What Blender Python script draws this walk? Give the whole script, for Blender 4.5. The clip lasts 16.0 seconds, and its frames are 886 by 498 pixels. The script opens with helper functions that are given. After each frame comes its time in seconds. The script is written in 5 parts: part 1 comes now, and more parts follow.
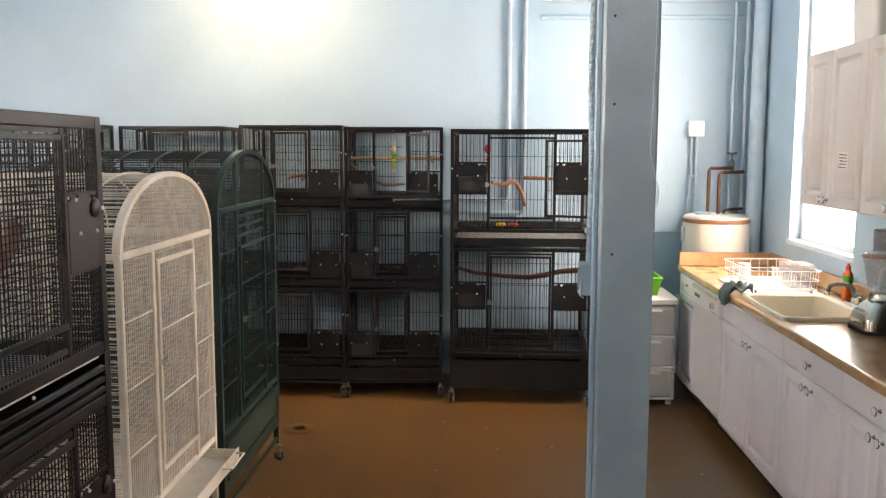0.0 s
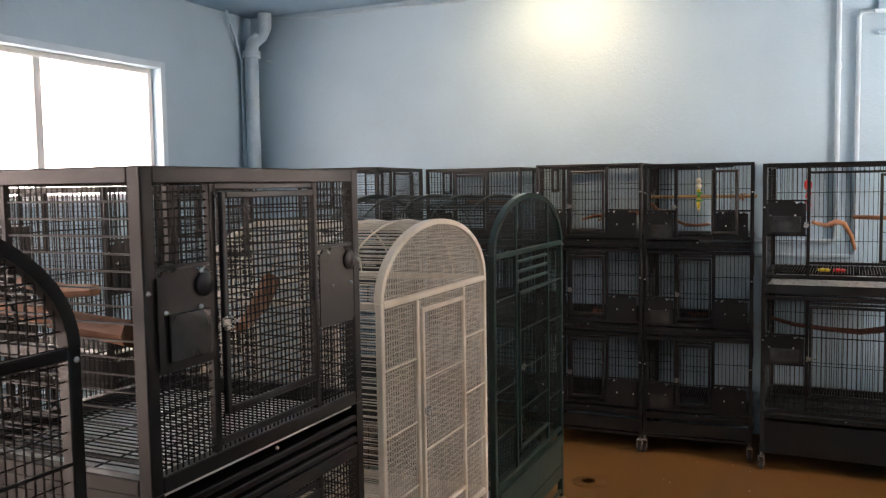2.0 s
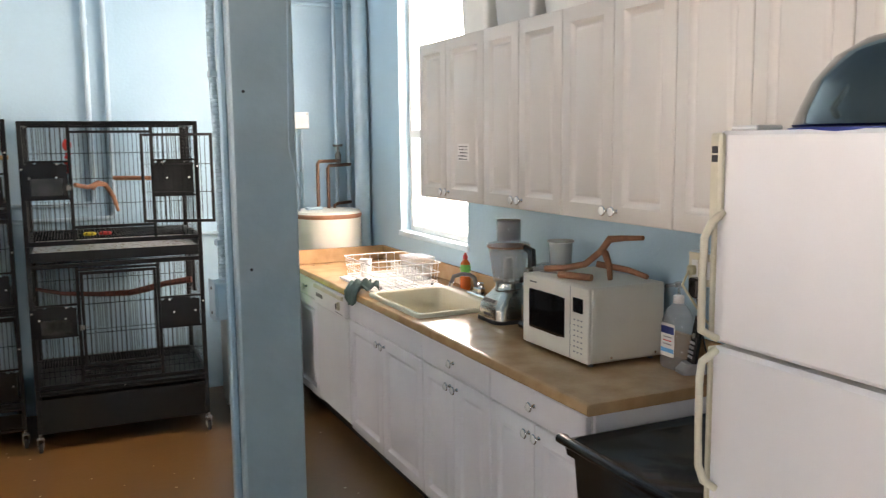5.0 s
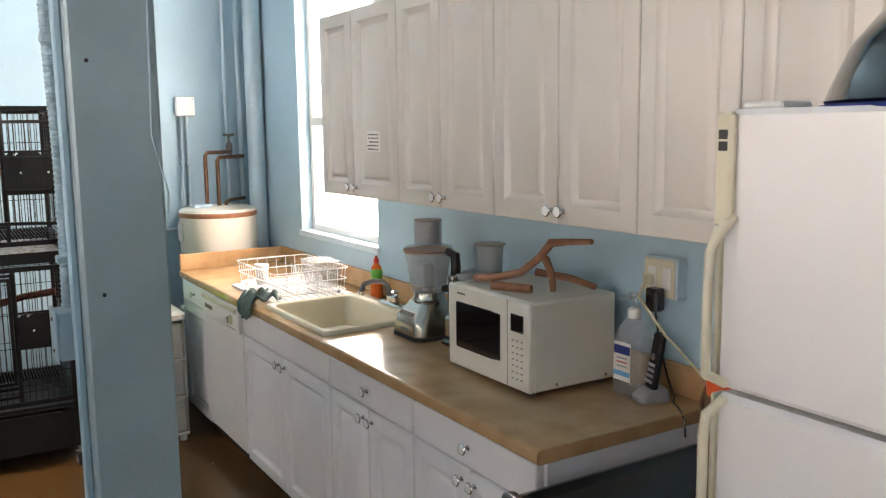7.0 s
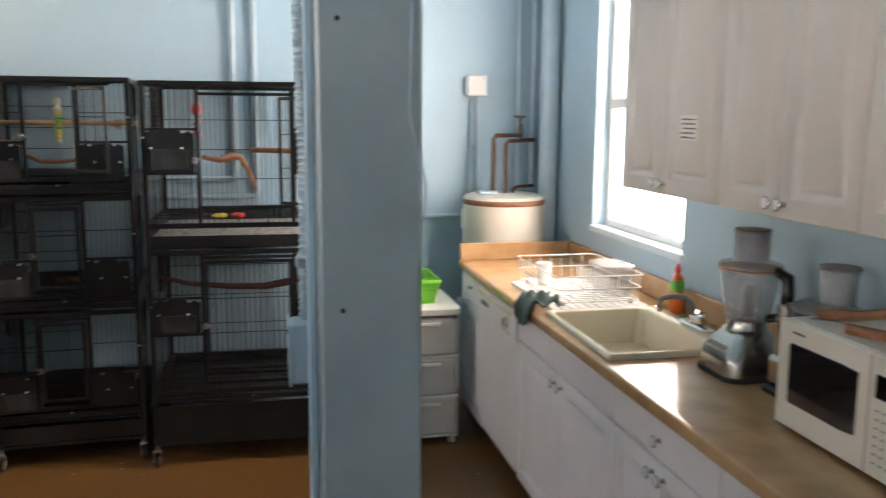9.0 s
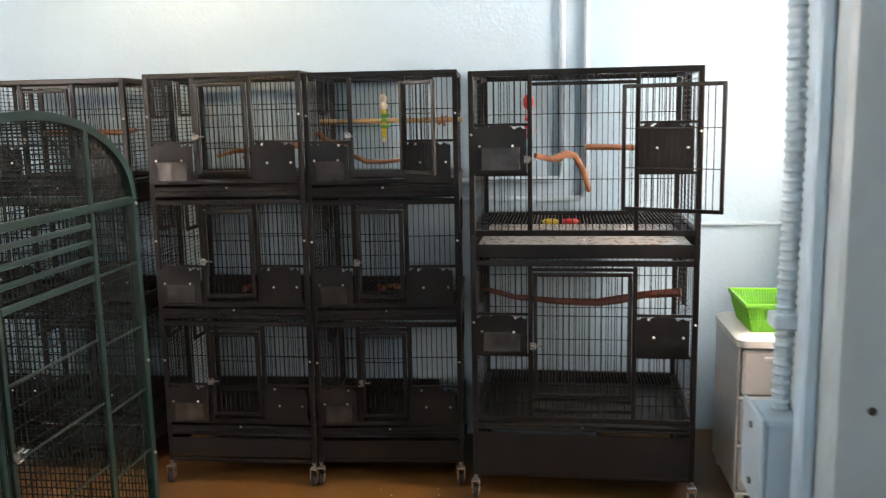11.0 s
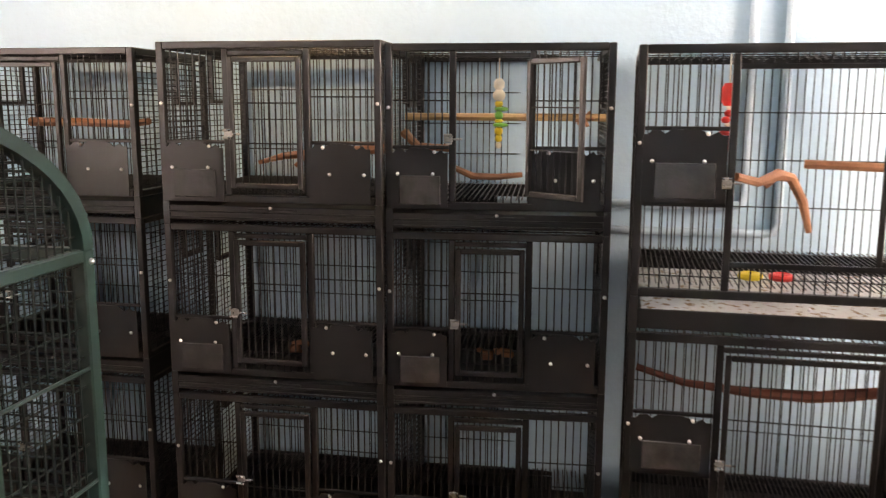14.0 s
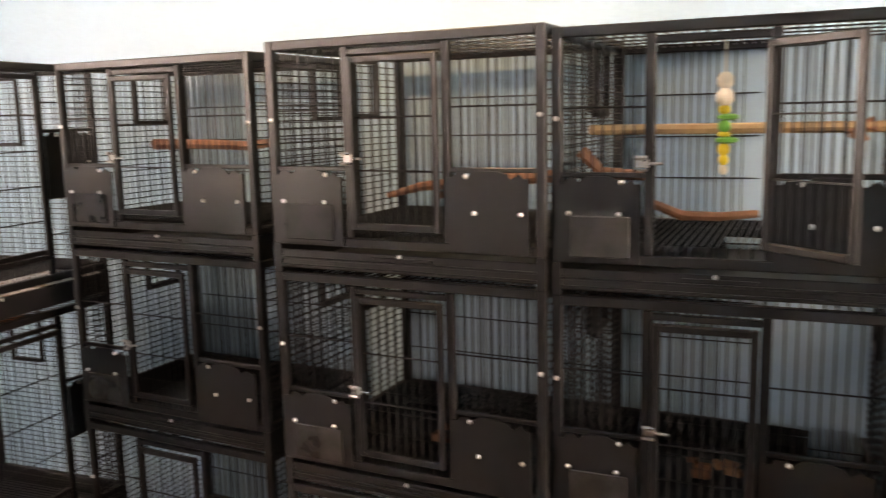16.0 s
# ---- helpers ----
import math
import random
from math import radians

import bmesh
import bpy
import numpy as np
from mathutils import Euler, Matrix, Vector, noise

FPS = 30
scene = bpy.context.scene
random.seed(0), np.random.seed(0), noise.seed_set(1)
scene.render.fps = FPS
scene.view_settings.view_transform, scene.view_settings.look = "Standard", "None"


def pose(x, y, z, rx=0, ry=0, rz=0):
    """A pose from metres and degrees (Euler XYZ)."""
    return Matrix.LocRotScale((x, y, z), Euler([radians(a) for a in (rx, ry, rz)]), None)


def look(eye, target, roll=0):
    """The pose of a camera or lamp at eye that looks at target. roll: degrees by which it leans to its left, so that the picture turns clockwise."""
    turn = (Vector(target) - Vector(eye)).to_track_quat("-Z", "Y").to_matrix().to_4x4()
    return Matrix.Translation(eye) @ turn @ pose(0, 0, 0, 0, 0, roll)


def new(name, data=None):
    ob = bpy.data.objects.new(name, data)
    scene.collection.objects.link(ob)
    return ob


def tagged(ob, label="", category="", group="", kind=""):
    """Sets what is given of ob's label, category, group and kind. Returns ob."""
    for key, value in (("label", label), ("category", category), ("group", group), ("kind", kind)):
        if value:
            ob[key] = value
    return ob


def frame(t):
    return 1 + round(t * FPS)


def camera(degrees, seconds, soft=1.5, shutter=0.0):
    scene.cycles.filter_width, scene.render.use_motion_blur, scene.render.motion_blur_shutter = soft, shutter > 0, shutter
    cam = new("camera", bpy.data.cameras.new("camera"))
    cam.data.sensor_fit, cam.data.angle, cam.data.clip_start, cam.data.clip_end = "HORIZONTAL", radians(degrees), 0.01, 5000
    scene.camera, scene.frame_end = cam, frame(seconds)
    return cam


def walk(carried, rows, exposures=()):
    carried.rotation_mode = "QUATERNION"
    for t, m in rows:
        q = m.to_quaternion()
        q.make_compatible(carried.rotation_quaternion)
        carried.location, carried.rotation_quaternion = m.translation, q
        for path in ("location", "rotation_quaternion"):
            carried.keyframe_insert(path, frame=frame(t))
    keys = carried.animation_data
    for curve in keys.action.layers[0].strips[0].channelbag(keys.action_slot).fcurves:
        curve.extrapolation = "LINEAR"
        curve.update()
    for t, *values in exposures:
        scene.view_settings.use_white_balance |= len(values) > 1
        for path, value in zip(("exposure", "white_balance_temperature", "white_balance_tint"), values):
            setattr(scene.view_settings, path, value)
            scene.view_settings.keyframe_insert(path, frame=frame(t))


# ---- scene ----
cam = camera(55.0, 16.0, soft=1.2, shutter=0.35)
PATH = [
    (0, (0.57, 0.673, 1.722), (0.481, 2.658, 1.492), 0.2),
    (0.5, (0.585, 0.668, 1.73), (0.44, 2.655, 1.555), -0.6),
    (1, (0.625, 0.705, 1.751), (0.203, 2.655, 1.612), -1.1),
    (1.5, (0.658, 0.837, 1.766), (-0.06, 2.7, 1.643), -1.0),
    (2, (0.719, 0.917, 1.762), (-0.103, 2.734, 1.614), -0.9),
    (2.5, (0.794, 0.924, 1.731), (0.091, 2.789, 1.563), 0.2),
    (3, (0.778, 1.01, 1.712), (0.419, 2.97, 1.535), 1.5),
    (3.5, (0.668, 1.08, 1.722), (0.652, 3.068, 1.502), 0.6),
    (4, (0.576, 1.136, 1.738), (0.977, 3.079, 1.484), -0.4),
    (4.5, (0.476, 1.14, 1.737), (1.143, 3.006, 1.469), -0.4),
    (5, (0.484, 1.181, 1.737), (1.323, 2.979, 1.484), -0.6),
    (5.2, (0.514, 1.226, 1.73), (1.384, 3.008, 1.474), -0.8),
    (7.3, (0.704, 1.784, 1.723), (1.763, 3.455, 1.431), -1.1),
    (7.5, (0.71, 1.847, 1.734), (1.772, 3.513, 1.425), -1.5),
    (8, (0.752, 1.941, 1.757), (1.777, 3.625, 1.42), -2.2),
    (8.5, (0.838, 2.104, 1.72), (1.612, 3.922, 1.411), -0.6),
    (9, (0.901, 2.202, 1.718), (1.317, 4.133, 1.406), 0.4),
    (9.5, (0.889, 2.336, 1.699), (0.989, 4.304, 1.358), 0.1),
    (10, (0.83, 2.471, 1.7), (0.763, 4.441, 1.361), -0.5),
    (12.3, (0.459, 3.276, 1.697), (0.166, 5.232, 1.402), -1.1),
    (12.5, (0.429, 3.347, 1.69), (0.151, 5.305, 1.39), -0.6),
    (13, (0.32, 3.556, 1.705), (0.089, 5.517, 1.39), -0.2),
    (13.5, (0.268, 3.741, 1.686), (0.014, 5.695, 1.346), -0.5),
    (14, (0.274, 3.978, 1.703), (-0.086, 5.917, 1.369), 0.2),
    (14.5, (0.308, 4.228, 1.669), (-0.137, 6.158, 1.393), 1.0),
    (15, (0.293, 4.435, 1.694), (-0.164, 6.356, 1.377), 0.4),
    (15.5, (0.28, 4.622, 1.697), (-0.277, 6.517, 1.383), 0.2),
    (16, (0.238, 4.761, 1.709), (-0.654, 6.524, 1.397), -1.3),
]
walk(cam, [(t, look(eye, target, roll)) for t, eye, target, roll in PATH],
     [(0.0, 0.43, 8800, 30), (1.0, 0.08, 8600, 31), (2.0, -0.07, 8500, 32), (3.0, 0.08, 8700, 31), (4.0, 0.18, 8300, 28), (5.0, 0.23, 8200, 24),
      (8.0, 0.03, 8200, 22), (8.6, -0.05, 8200, 24), (9.5, 0.03, 8200, 24), (10.2, 0.37, 8400, 26), (12.5, 0.71, 9000, 31), (14.0, 0.89, 9400, 34), (14.5, 1.01, 9500, 34), (15.0, 1.0, 9500, 34), (16.0, 1.06, 9700, 34)])

# ---- world and light ----
world = bpy.data.worlds.new("sky")
scene.world = world
world.use_nodes = True
wn = world.node_tree
sky = wn.nodes.new("ShaderNodeTexSky")
sky.sky_type, sky.sun_disc = "NISHITA", False
sky.sun_elevation, sky.sun_rotation = radians(50), radians(200)
wn.links.new(sky.outputs[0], wn.nodes["Background"].inputs[0])
wn.nodes["Background"].inputs[1].default_value = 0.15


def lamp(name, kind, energy, m, size=1.0, size_y=None, color=(1, 1, 1)):
    data = bpy.data.lights.new(name, kind)
    data.energy, data.color = energy, color
    if kind == "AREA":
        data.shape = "RECTANGLE"
        data.size, data.size_y = size, size_y or size
    ob = new(name, data)
    ob.matrix_world = m
    return ob


lamp("window_light_east", "AREA", 34, pose(2.83, 5.95, 1.95, 0, 90, 0), 1.5, 0.9, (1.0, 0.98, 0.95))
# Stretched south past the west windows into an added one, for kitchen light.
lamp("window_light_west", "AREA", 34, pose(-4.12, 3.1, 2.19, 0, -90, 0), 0.9, 5.6, (0.93, 0.96, 1.0))
# Added low fill from an unseen side, to brighten fridge and base cabinets.
lamp("fill_light_west", "AREA", 50, pose(-4.12, -1.0, 1.2, 0, -90, 0), 2.1, 1.8, (0.97, 0.95, 1.0))
flood = lamp("flood_light", "SPOT", 48, look((-1.05, 6.38, 3.15), (-1.05, 7.12, 2.55)), color=(1.0, 0.79, 0.47))
flood.data.spot_size, flood.data.spot_blend, flood.data.shadow_soft_size = radians(155), 1.0, 0.03


# ---- materials ----
def mat(name, color, rough=0.5, metal=0.0, vary=0.12, scale=6.0, bump=0.0, grain=80.0, second=None, spread=(0.4, 0.62), clear=0.0, rand=0.0, stretch=(1, 1, 1), spec=0.5):
    """A painted, plastic, wooden or metal surface: large mottling towards a second colour, fine grain in gloss and relief."""
    m = bpy.data.materials.new(name)
    m.use_nodes = True
    nt = m.node_tree
    p = nt.nodes["Principled BSDF"]
    tc = nt.nodes.new("ShaderNodeTexCoord")
    mp = nt.nodes.new("ShaderNodeMapping")
    mp.inputs["Scale"].default_value = stretch
    nt.links.new(tc.outputs["Object"], mp.inputs[0])
    n1 = nt.nodes.new("ShaderNodeTexNoise")
    n1.inputs["Scale"].default_value, n1.inputs["Detail"].default_value = scale, 6
    n2 = nt.nodes.new("ShaderNodeTexNoise")
    n2.inputs["Scale"].default_value, n2.inputs["Detail"].default_value = grain, 3
    for n in (n1, n2):
        nt.links.new(mp.outputs[0], n.inputs["Vector"])
    r1 = nt.nodes.new("ShaderNodeMapRange")
    r1.inputs["From Min"].default_value, r1.inputs["From Max"].default_value = spread
    nt.links.new(n1.outputs[0], r1.inputs[0])
    mix = nt.nodes.new("ShaderNodeMix")
    mix.data_type = "RGBA"
    second = second or tuple(c * (1 - vary) for c in color)
    mix.inputs[6].default_value, mix.inputs[7].default_value = (*color, 1), (*second, 1)
    nt.links.new(r1.outputs[0], mix.inputs[0])
    hsv = nt.nodes.new("ShaderNodeHueSaturation")
    nt.links.new(mix.outputs[2], hsv.inputs["Color"])
    r2 = nt.nodes.new("ShaderNodeMapRange")
    r2.inputs["To Min"].default_value, r2.inputs["To Max"].default_value = 1 - vary * 0.5, 1 + vary * 0.5
    nt.links.new(n2.outputs[0], r2.inputs[0])
    if rand:
        info = nt.nodes.new("ShaderNodeObjectInfo")
        r4 = nt.nodes.new("ShaderNodeMapRange")
        r4.inputs["To Min"].default_value, r4.inputs["To Max"].default_value = 1 - rand, 1 + rand
        nt.links.new(info.outputs["Random"], r4.inputs[0])
        mul = nt.nodes.new("ShaderNodeMath")
        mul.operation = "MULTIPLY"
        nt.links.new(r2.outputs[0], mul.inputs[0]), nt.links.new(r4.outputs[0], mul.inputs[1])
        nt.links.new(mul.outputs[0], hsv.inputs["Value"])
    else:
        nt.links.new(r2.outputs[0], hsv.inputs["Value"])
    nt.links.new(hsv.outputs[0], p.inputs["Base Color"])
    r3 = nt.nodes.new("ShaderNodeMapRange")
    r3.inputs["To Min"].default_value, r3.inputs["To Max"].default_value = max(0.02, rough - 0.05), min(1, rough + 0.05)
    nt.links.new(n1.outputs[0], r3.inputs[0])
    nt.links.new(r3.outputs[0], p.inputs["Roughness"])
    p.inputs["Specular IOR Level"].default_value = spec
    p.inputs["Metallic"].default_value, p.inputs["Coat Weight"].default_value = metal, clear
    if bump:
        b = nt.nodes.new("ShaderNodeBump")
        b.inputs["Strength"].default_value, b.inputs["Distance"].default_value = 0.6, bump
        nt.links.new(n2.outputs[0], b.inputs["Height"])
        nt.links.new(b.outputs[0], p.inputs["Normal"])
    return m


def glass(name, color, rough, alpha_like=1.0, ior=1.45):
    m = bpy.data.materials.new(name)
    m.use_nodes = True
    p = m.node_tree.nodes["Principled BSDF"]
    p.inputs["Base Color"].default_value = (*color, 1)
    p.inputs["Roughness"].default_value = rough
    p.inputs["IOR"].default_value = ior
    if ior > 1.1:
        p.inputs["Alpha"].default_value = alpha_like
    else:
        p.inputs["Transmission Weight"].default_value = alpha_like
    return m


def glow(name, color, strength):
    m = bpy.data.materials.new(name)
    m.use_nodes = True
    p = m.node_tree.nodes["Principled BSDF"]
    p.inputs["Base Color"].default_value = (*color, 1)
    p.inputs["Emission Color"].default_value, p.inputs["Emission Strength"].default_value = (*color, 1), strength
    return m


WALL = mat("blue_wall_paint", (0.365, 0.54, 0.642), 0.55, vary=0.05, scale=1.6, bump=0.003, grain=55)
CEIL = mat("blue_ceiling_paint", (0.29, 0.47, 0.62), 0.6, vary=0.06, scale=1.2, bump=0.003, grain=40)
COLUMN = mat("column_paint", (0.37, 0.48, 0.515), 0.4, vary=0.07, scale=5, bump=0.004, grain=22, second=(0.335, 0.44, 0.475))
PIPE = mat("painted_pipe", (0.40, 0.55, 0.63), 0.4, vary=0.08, scale=9)
FLOOR = mat("brown_sealed_concrete", (0.145, 0.066, 0.02), 0.33, vary=0.12, scale=1.3, bump=0.0008, grain=30, second=(0.125, 0.058, 0.0185), spread=(0.35, 0.7), clear=0.15)
SPECK = mat("pale_flecks", (0.6, 0.55, 0.45), 0.8)
BLACK = mat("black_powder_coat", (0.0085, 0.0083, 0.0086), 0.36, spec=0.38, vary=0.3, scale=14, bump=0.0004, grain=220, rand=0.15)
BARS = mat("black_wire", (0.007, 0.0067, 0.0067), 0.38, spec=0.34, vary=0.3, scale=25)
PLATE = mat("black_sheet_plate", (0.0095, 0.0092, 0.0095), 0.36, spec=0.4, vary=0.3, scale=8, bump=0.0004, grain=160, rand=0.12)
GREEN = mat("dark_green_coat", (0.010, 0.034, 0.031), 0.3, spec=0.5, vary=0.3, scale=12, second=(0.0085, 0.028, 0.025))
GREENW = mat("dark_green_wire", (0.0065, 0.017, 0.0155), 0.4, spec=0.3, vary=0.3, scale=20)
IVORY = mat("ivory_coat", (0.67, 0.605, 0.50), 0.45, vary=0.2, scale=9, second=(0.55, 0.46, 0.34), spread=(0.5, 0.8))
IVORYW = mat("ivory_wire", (0.63, 0.575, 0.485), 0.45, vary=0.2, scale=18)
CHROME = mat("chrome", (0.75, 0.74, 0.72), 0.16, 1.0, vary=0.08)
STEEL = mat("brushed_steel", (0.50, 0.475, 0.43), 0.25, 1.0, vary=0.08, scale=3)
# Polished steel with the dark reflection of the room put into its colour.
BOWL = mat("steel_dark_reflection", (0.2, 0.215, 0.21), 0.1, 1.0, vary=0.06)
WORN_CHROME = mat("worn_chrome", (0.45, 0.44, 0.42), 0.28, 0.95, vary=0.25, scale=60)
NICKEL = mat("bright_nickel", (0.82, 0.81, 0.79), 0.3, 0.9, vary=0.05)
RUBBER = mat("black_rubber", (0.025, 0.025, 0.025), 0.7)
TRAY = mat("tray_paper", (0.58, 0.56, 0.53), 0.8, vary=0.3, scale=38, second=(0.26, 0.15, 0.07), spread=(0.56, 0.62))
WINDOW_PLASTIC = mat("scuffed_clear_cup", (0.038, 0.037, 0.036), 0.2, vary=0.3, scale=14, second=(0.02, 0.0195, 0.019), bump=0.006, grain=18, clear=0.25)
WOOD = mat("manzanita_wood", (0.36, 0.15, 0.075), 0.6, vary=0.35, scale=14, bump=0.001, grain=90)
DARKWOOD = mat("dark_branch", (0.15, 0.045, 0.028), 0.6, vary=0.35, scale=14, bump=0.001)
DOWEL = mat("pale_dowel", (0.5, 0.31, 0.15), 0.6, vary=0.25, scale=8, stretch=(1, 1, 1))
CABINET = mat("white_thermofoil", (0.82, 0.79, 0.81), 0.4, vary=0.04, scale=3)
# Wall cabinet foil, set darker and browner than that of the base cabinets.
UPPERFOIL = mat("wall_cabinet_thermofoil", (0.60, 0.56, 0.515), 0.36, vary=0.04, scale=3)
CARCASS = mat("cabinet_carcass", (0.66, 0.645, 0.63), 0.45, vary=0.04, scale=3)
TOE = mat("dark_toe_kick", (0.02, 0.017, 0.015), 0.6)
COUNTER = mat("tan_laminate", (0.53, 0.325, 0.17), 0.15, vary=0.12, scale=9, second=(0.43, 0.245, 0.12), spread=(0.38, 0.66), grain=120, clear=0.1)
CERAMIC = mat("white_ceramic", (0.8, 0.79, 0.77), 0.15, vary=0.02)
SINK = mat("almond_enamel", (0.68, 0.62, 0.47), 0.22, vary=0.06, scale=5, clear=0.3)
APPLIANCE = mat("white_enamel", (0.78, 0.765, 0.765), 0.32, vary=0.03, scale=4, bump=0.0003, grain=350)
CREAMW = mat("cream_enamel", (0.74, 0.69, 0.60), 0.35, vary=0.04, scale=4)
YELLOWED = mat("yellowed_plastic", (0.66, 0.61, 0.47), 0.4, vary=0.12, scale=8)
SEAM = mat("grey_gasket", (0.16, 0.15, 0.145), 0.7)
DARKGLASS = mat("dark_glass", (0.012, 0.011, 0.011), 0.08, vary=0.1, clear=0.5)
INK = mat("ink", (0.03, 0.03, 0.035), 0.6)
PAPER = mat("paper", (0.74, 0.72, 0.68), 0.8, vary=0.05)
CLEAR = glass("clear_plastic", (0.52, 0.54, 0.56), 0.06, 0.32, 1.45)
PANE = glass("window_glass", (1, 1, 1), 0.0, 1.0, 1.02)
BINPLASTIC = mat("frosted_bin", (0.50, 0.49, 0.46), 0.3, vary=0.06, scale=6, clear=0.2)
BINTOP = mat("bin_top", (0.70, 0.69, 0.64), 0.4, vary=0.04)
LIME = mat("lime_plastic", (0.16, 0.58, 0.06), 0.35, vary=0.1)
TANK = mat("heater_enamel", (0.70, 0.68, 0.60), 0.35, vary=0.05, scale=4)
COPPER = mat("aged_copper", (0.17, 0.085, 0.05), 0.5, 0.6, vary=0.3, scale=16)
RUSTBAND = mat("rust_band", (0.36, 0.16, 0.085), 0.55, vary=0.2, scale=18)
ORANGE = mat("orange_plastic", (0.75, 0.10, 0.02), 0.35, vary=0.08)
SOAP = mat("orange_soap", (0.80, 0.16, 0.03), 0.25, vary=0.08, clear=0.4)
RED = mat("red_toy", (0.72, 0.04, 0.03), 0.45, vary=0.15)
YELLOW = mat("yellow_toy", (0.75, 0.55, 0.04), 0.45, vary=0.15)
TOYGREEN = mat("green_toy", (0.10, 0.42, 0.06), 0.45, vary=0.15)
CREAM = mat("cream_rope", (0.72, 0.66, 0.52), 0.85, vary=0.2, scale=40)
CLOTH = mat("grey_green_cloth", (0.075, 0.125, 0.115), 0.9, vary=0.2, scale=12, bump=0.002, grain=260)
KRAFT = mat("kraft_paper", (0.27, 0.15, 0.08), 0.75, vary=0.25, scale=9, bump=0.003, grain=20)
TOTE = mat("black_tote_plastic", (0.012, 0.012, 0.013), 0.22, vary=0.2, scale=7, clear=0.2)
GREYPL = mat("grey_plastic", (0.30, 0.29, 0.29), 0.4)
BLUEP = mat("blue_plastic", (0.02, 0.04, 0.22), 0.4)
CORD = mat("ivory_cord", (0.6, 0.55, 0.38), 0.5)
FRAMEW = mat("white_vinyl", (0.78, 0.78, 0.76), 0.4, vary=0.03)
SILL = mat("blue_sill", (0.55, 0.70, 0.78), 0.5, vary=0.05)
DAYLIGHT = glow("bright_daylight", (1.0, 0.99, 0.97), 7.0)


# ---- shapes ----
class Geo:
    """Faces gathered for one mesh."""

    def __init__(self):
        self.v, self.f = [], []

    def add(self, vs, fs, m=None):
        o = len(self.v)
        self.v += [tuple(m @ Vector(p)) for p in vs] if m else [tuple(p) for p in vs]
        self.f += [tuple(i + o for i in q) for q in fs]
        return self

    def box(self, x0, y0, z0, x1, y1, z1, b=0.0, m=None):
        """A box with its edges cut back by b."""
        if b <= 0:
            vs = [(x, y, z) for x in (x0, x1) for y in (y0, y1) for z in (z0, z1)]
            return self.add(vs, [(0, 1, 3, 2), (4, 6, 7, 5), (0, 4, 5, 1), (2, 3, 7, 6), (0, 2, 6, 4), (1, 5, 7, 3)], m)
        vs, idx = [], {}
        lo, hi = (x0, y0, z0), (x1, y1, z1)
        for c in range(8):
            s = [(c >> k) & 1 for k in range(3)]
            for k in range(3):
                p = [(hi[a] if s[a] else lo[a]) + (0 if a == k else (-b if s[a] else b)) for a in range(3)]
                idx[c, k] = len(vs)
                vs.append(p)
        fs = []
        for k in range(3):
            i, j = (k + 1) % 3, (k + 2) % 3
            for s in (0, 1):
                q = [idx[(s << k) | (u << i) | (w << j), k] for u, w in ((0, 0), (1, 0), (1, 1), (0, 1))]
                fs.append(tuple(q if s else q[::-1]))
        for k in range(3):
            i, j = (k + 1) % 3, (k + 2) % 3
            for u in (0, 1):
                for w in (0, 1):
                    c0, c1 = (u << i) | (w << j), (u << i) | (w << j) | (1 << k)
                    q = [idx[c0, i], idx[c1, i], idx[c1, j], idx[c0, j]]
                    fs.append(tuple(q if u == w else q[::-1]))
        for c in range(8):
            q = [idx[c, k] for k in range(3)]
            fs.append(tuple(q if bin(c).count("1") % 2 else q[::-1]))
        return self.add(vs, fs, m)

    def rod(self, a, b, r, n=5, caps=False, m=None):
        return self.tube([a, b], r, n, caps, m)

    def tube(self, pts, r, n=8, caps=True, m=None):
        """A round tube along points; r may be one radius or one for each point."""
        pts = [Vector(p) for p in pts]
        rs = list(r) if isinstance(r, (list, tuple)) else [r] * len(pts)
        d0 = (pts[1] - pts[0]).normalized()
        side = d0.cross(Vector((0, 0, 1)) if abs(d0.z) < 0.9 else Vector((1, 0, 0))).normalized()
        vs = []
        for i, p in enumerate(pts):
            d = (pts[min(i + 1, len(pts) - 1)] - pts[max(i - 1, 0)]).normalized()
            side = (side - d * side.dot(d)).normalized()
            up = d.cross(side)
            vs += [p + (side * math.cos(2 * math.pi * k / n) + up * math.sin(2 * math.pi * k / n)) * rs[i] for k in range(n)]
        fs = []
        for i in range(len(pts) - 1):
            for k in range(n):
                a, b = i * n + k, i * n + (k + 1) % n
                fs.append((a, b, b + n, a + n))
        if caps:
            fs += [tuple(range(n))[::-1], tuple(range((len(pts) - 1) * n, len(pts) * n))]
        return self.add(vs, fs, m)

    def lathe(self, prof, n=16, m=None):
        """A turned shape about z from (radius, height) pairs."""
        vs, fs = [], []
        for r, z in prof:
            vs += [(r * math.cos(2 * math.pi * k / n), r * math.sin(2 * math.pi * k / n), z) for k in range(n)]
        for i in range(len(prof) - 1):
            for k in range(n):
                a, b = i * n + k, i * n + (k + 1) % n
                fs.append((a, b, b + n, a + n))
        fs += [tuple(range(n))[::-1], tuple(range((len(prof) - 1) * n, len(prof) * n))]
        return self.add(vs, fs, m)

    def loops(self, rings, m=None, close=True):
        """Skin over rings of equal count; the last ring is filled."""
        n, vs, fs = len(rings[0]), [p for r in rings for p in r], []
        for i in range(len(rings) - 1):
            for k in range(n):
                a, b = i * n + k, i * n + (k + 1) % n
                fs.append((a, b, b + n, a + n))
        fs.append(tuple(range((len(rings) - 1) * n, len(rings) * n)))
        if close:
            fs.append(tuple(range(n))[::-1])
        return self.add(vs, fs, m)

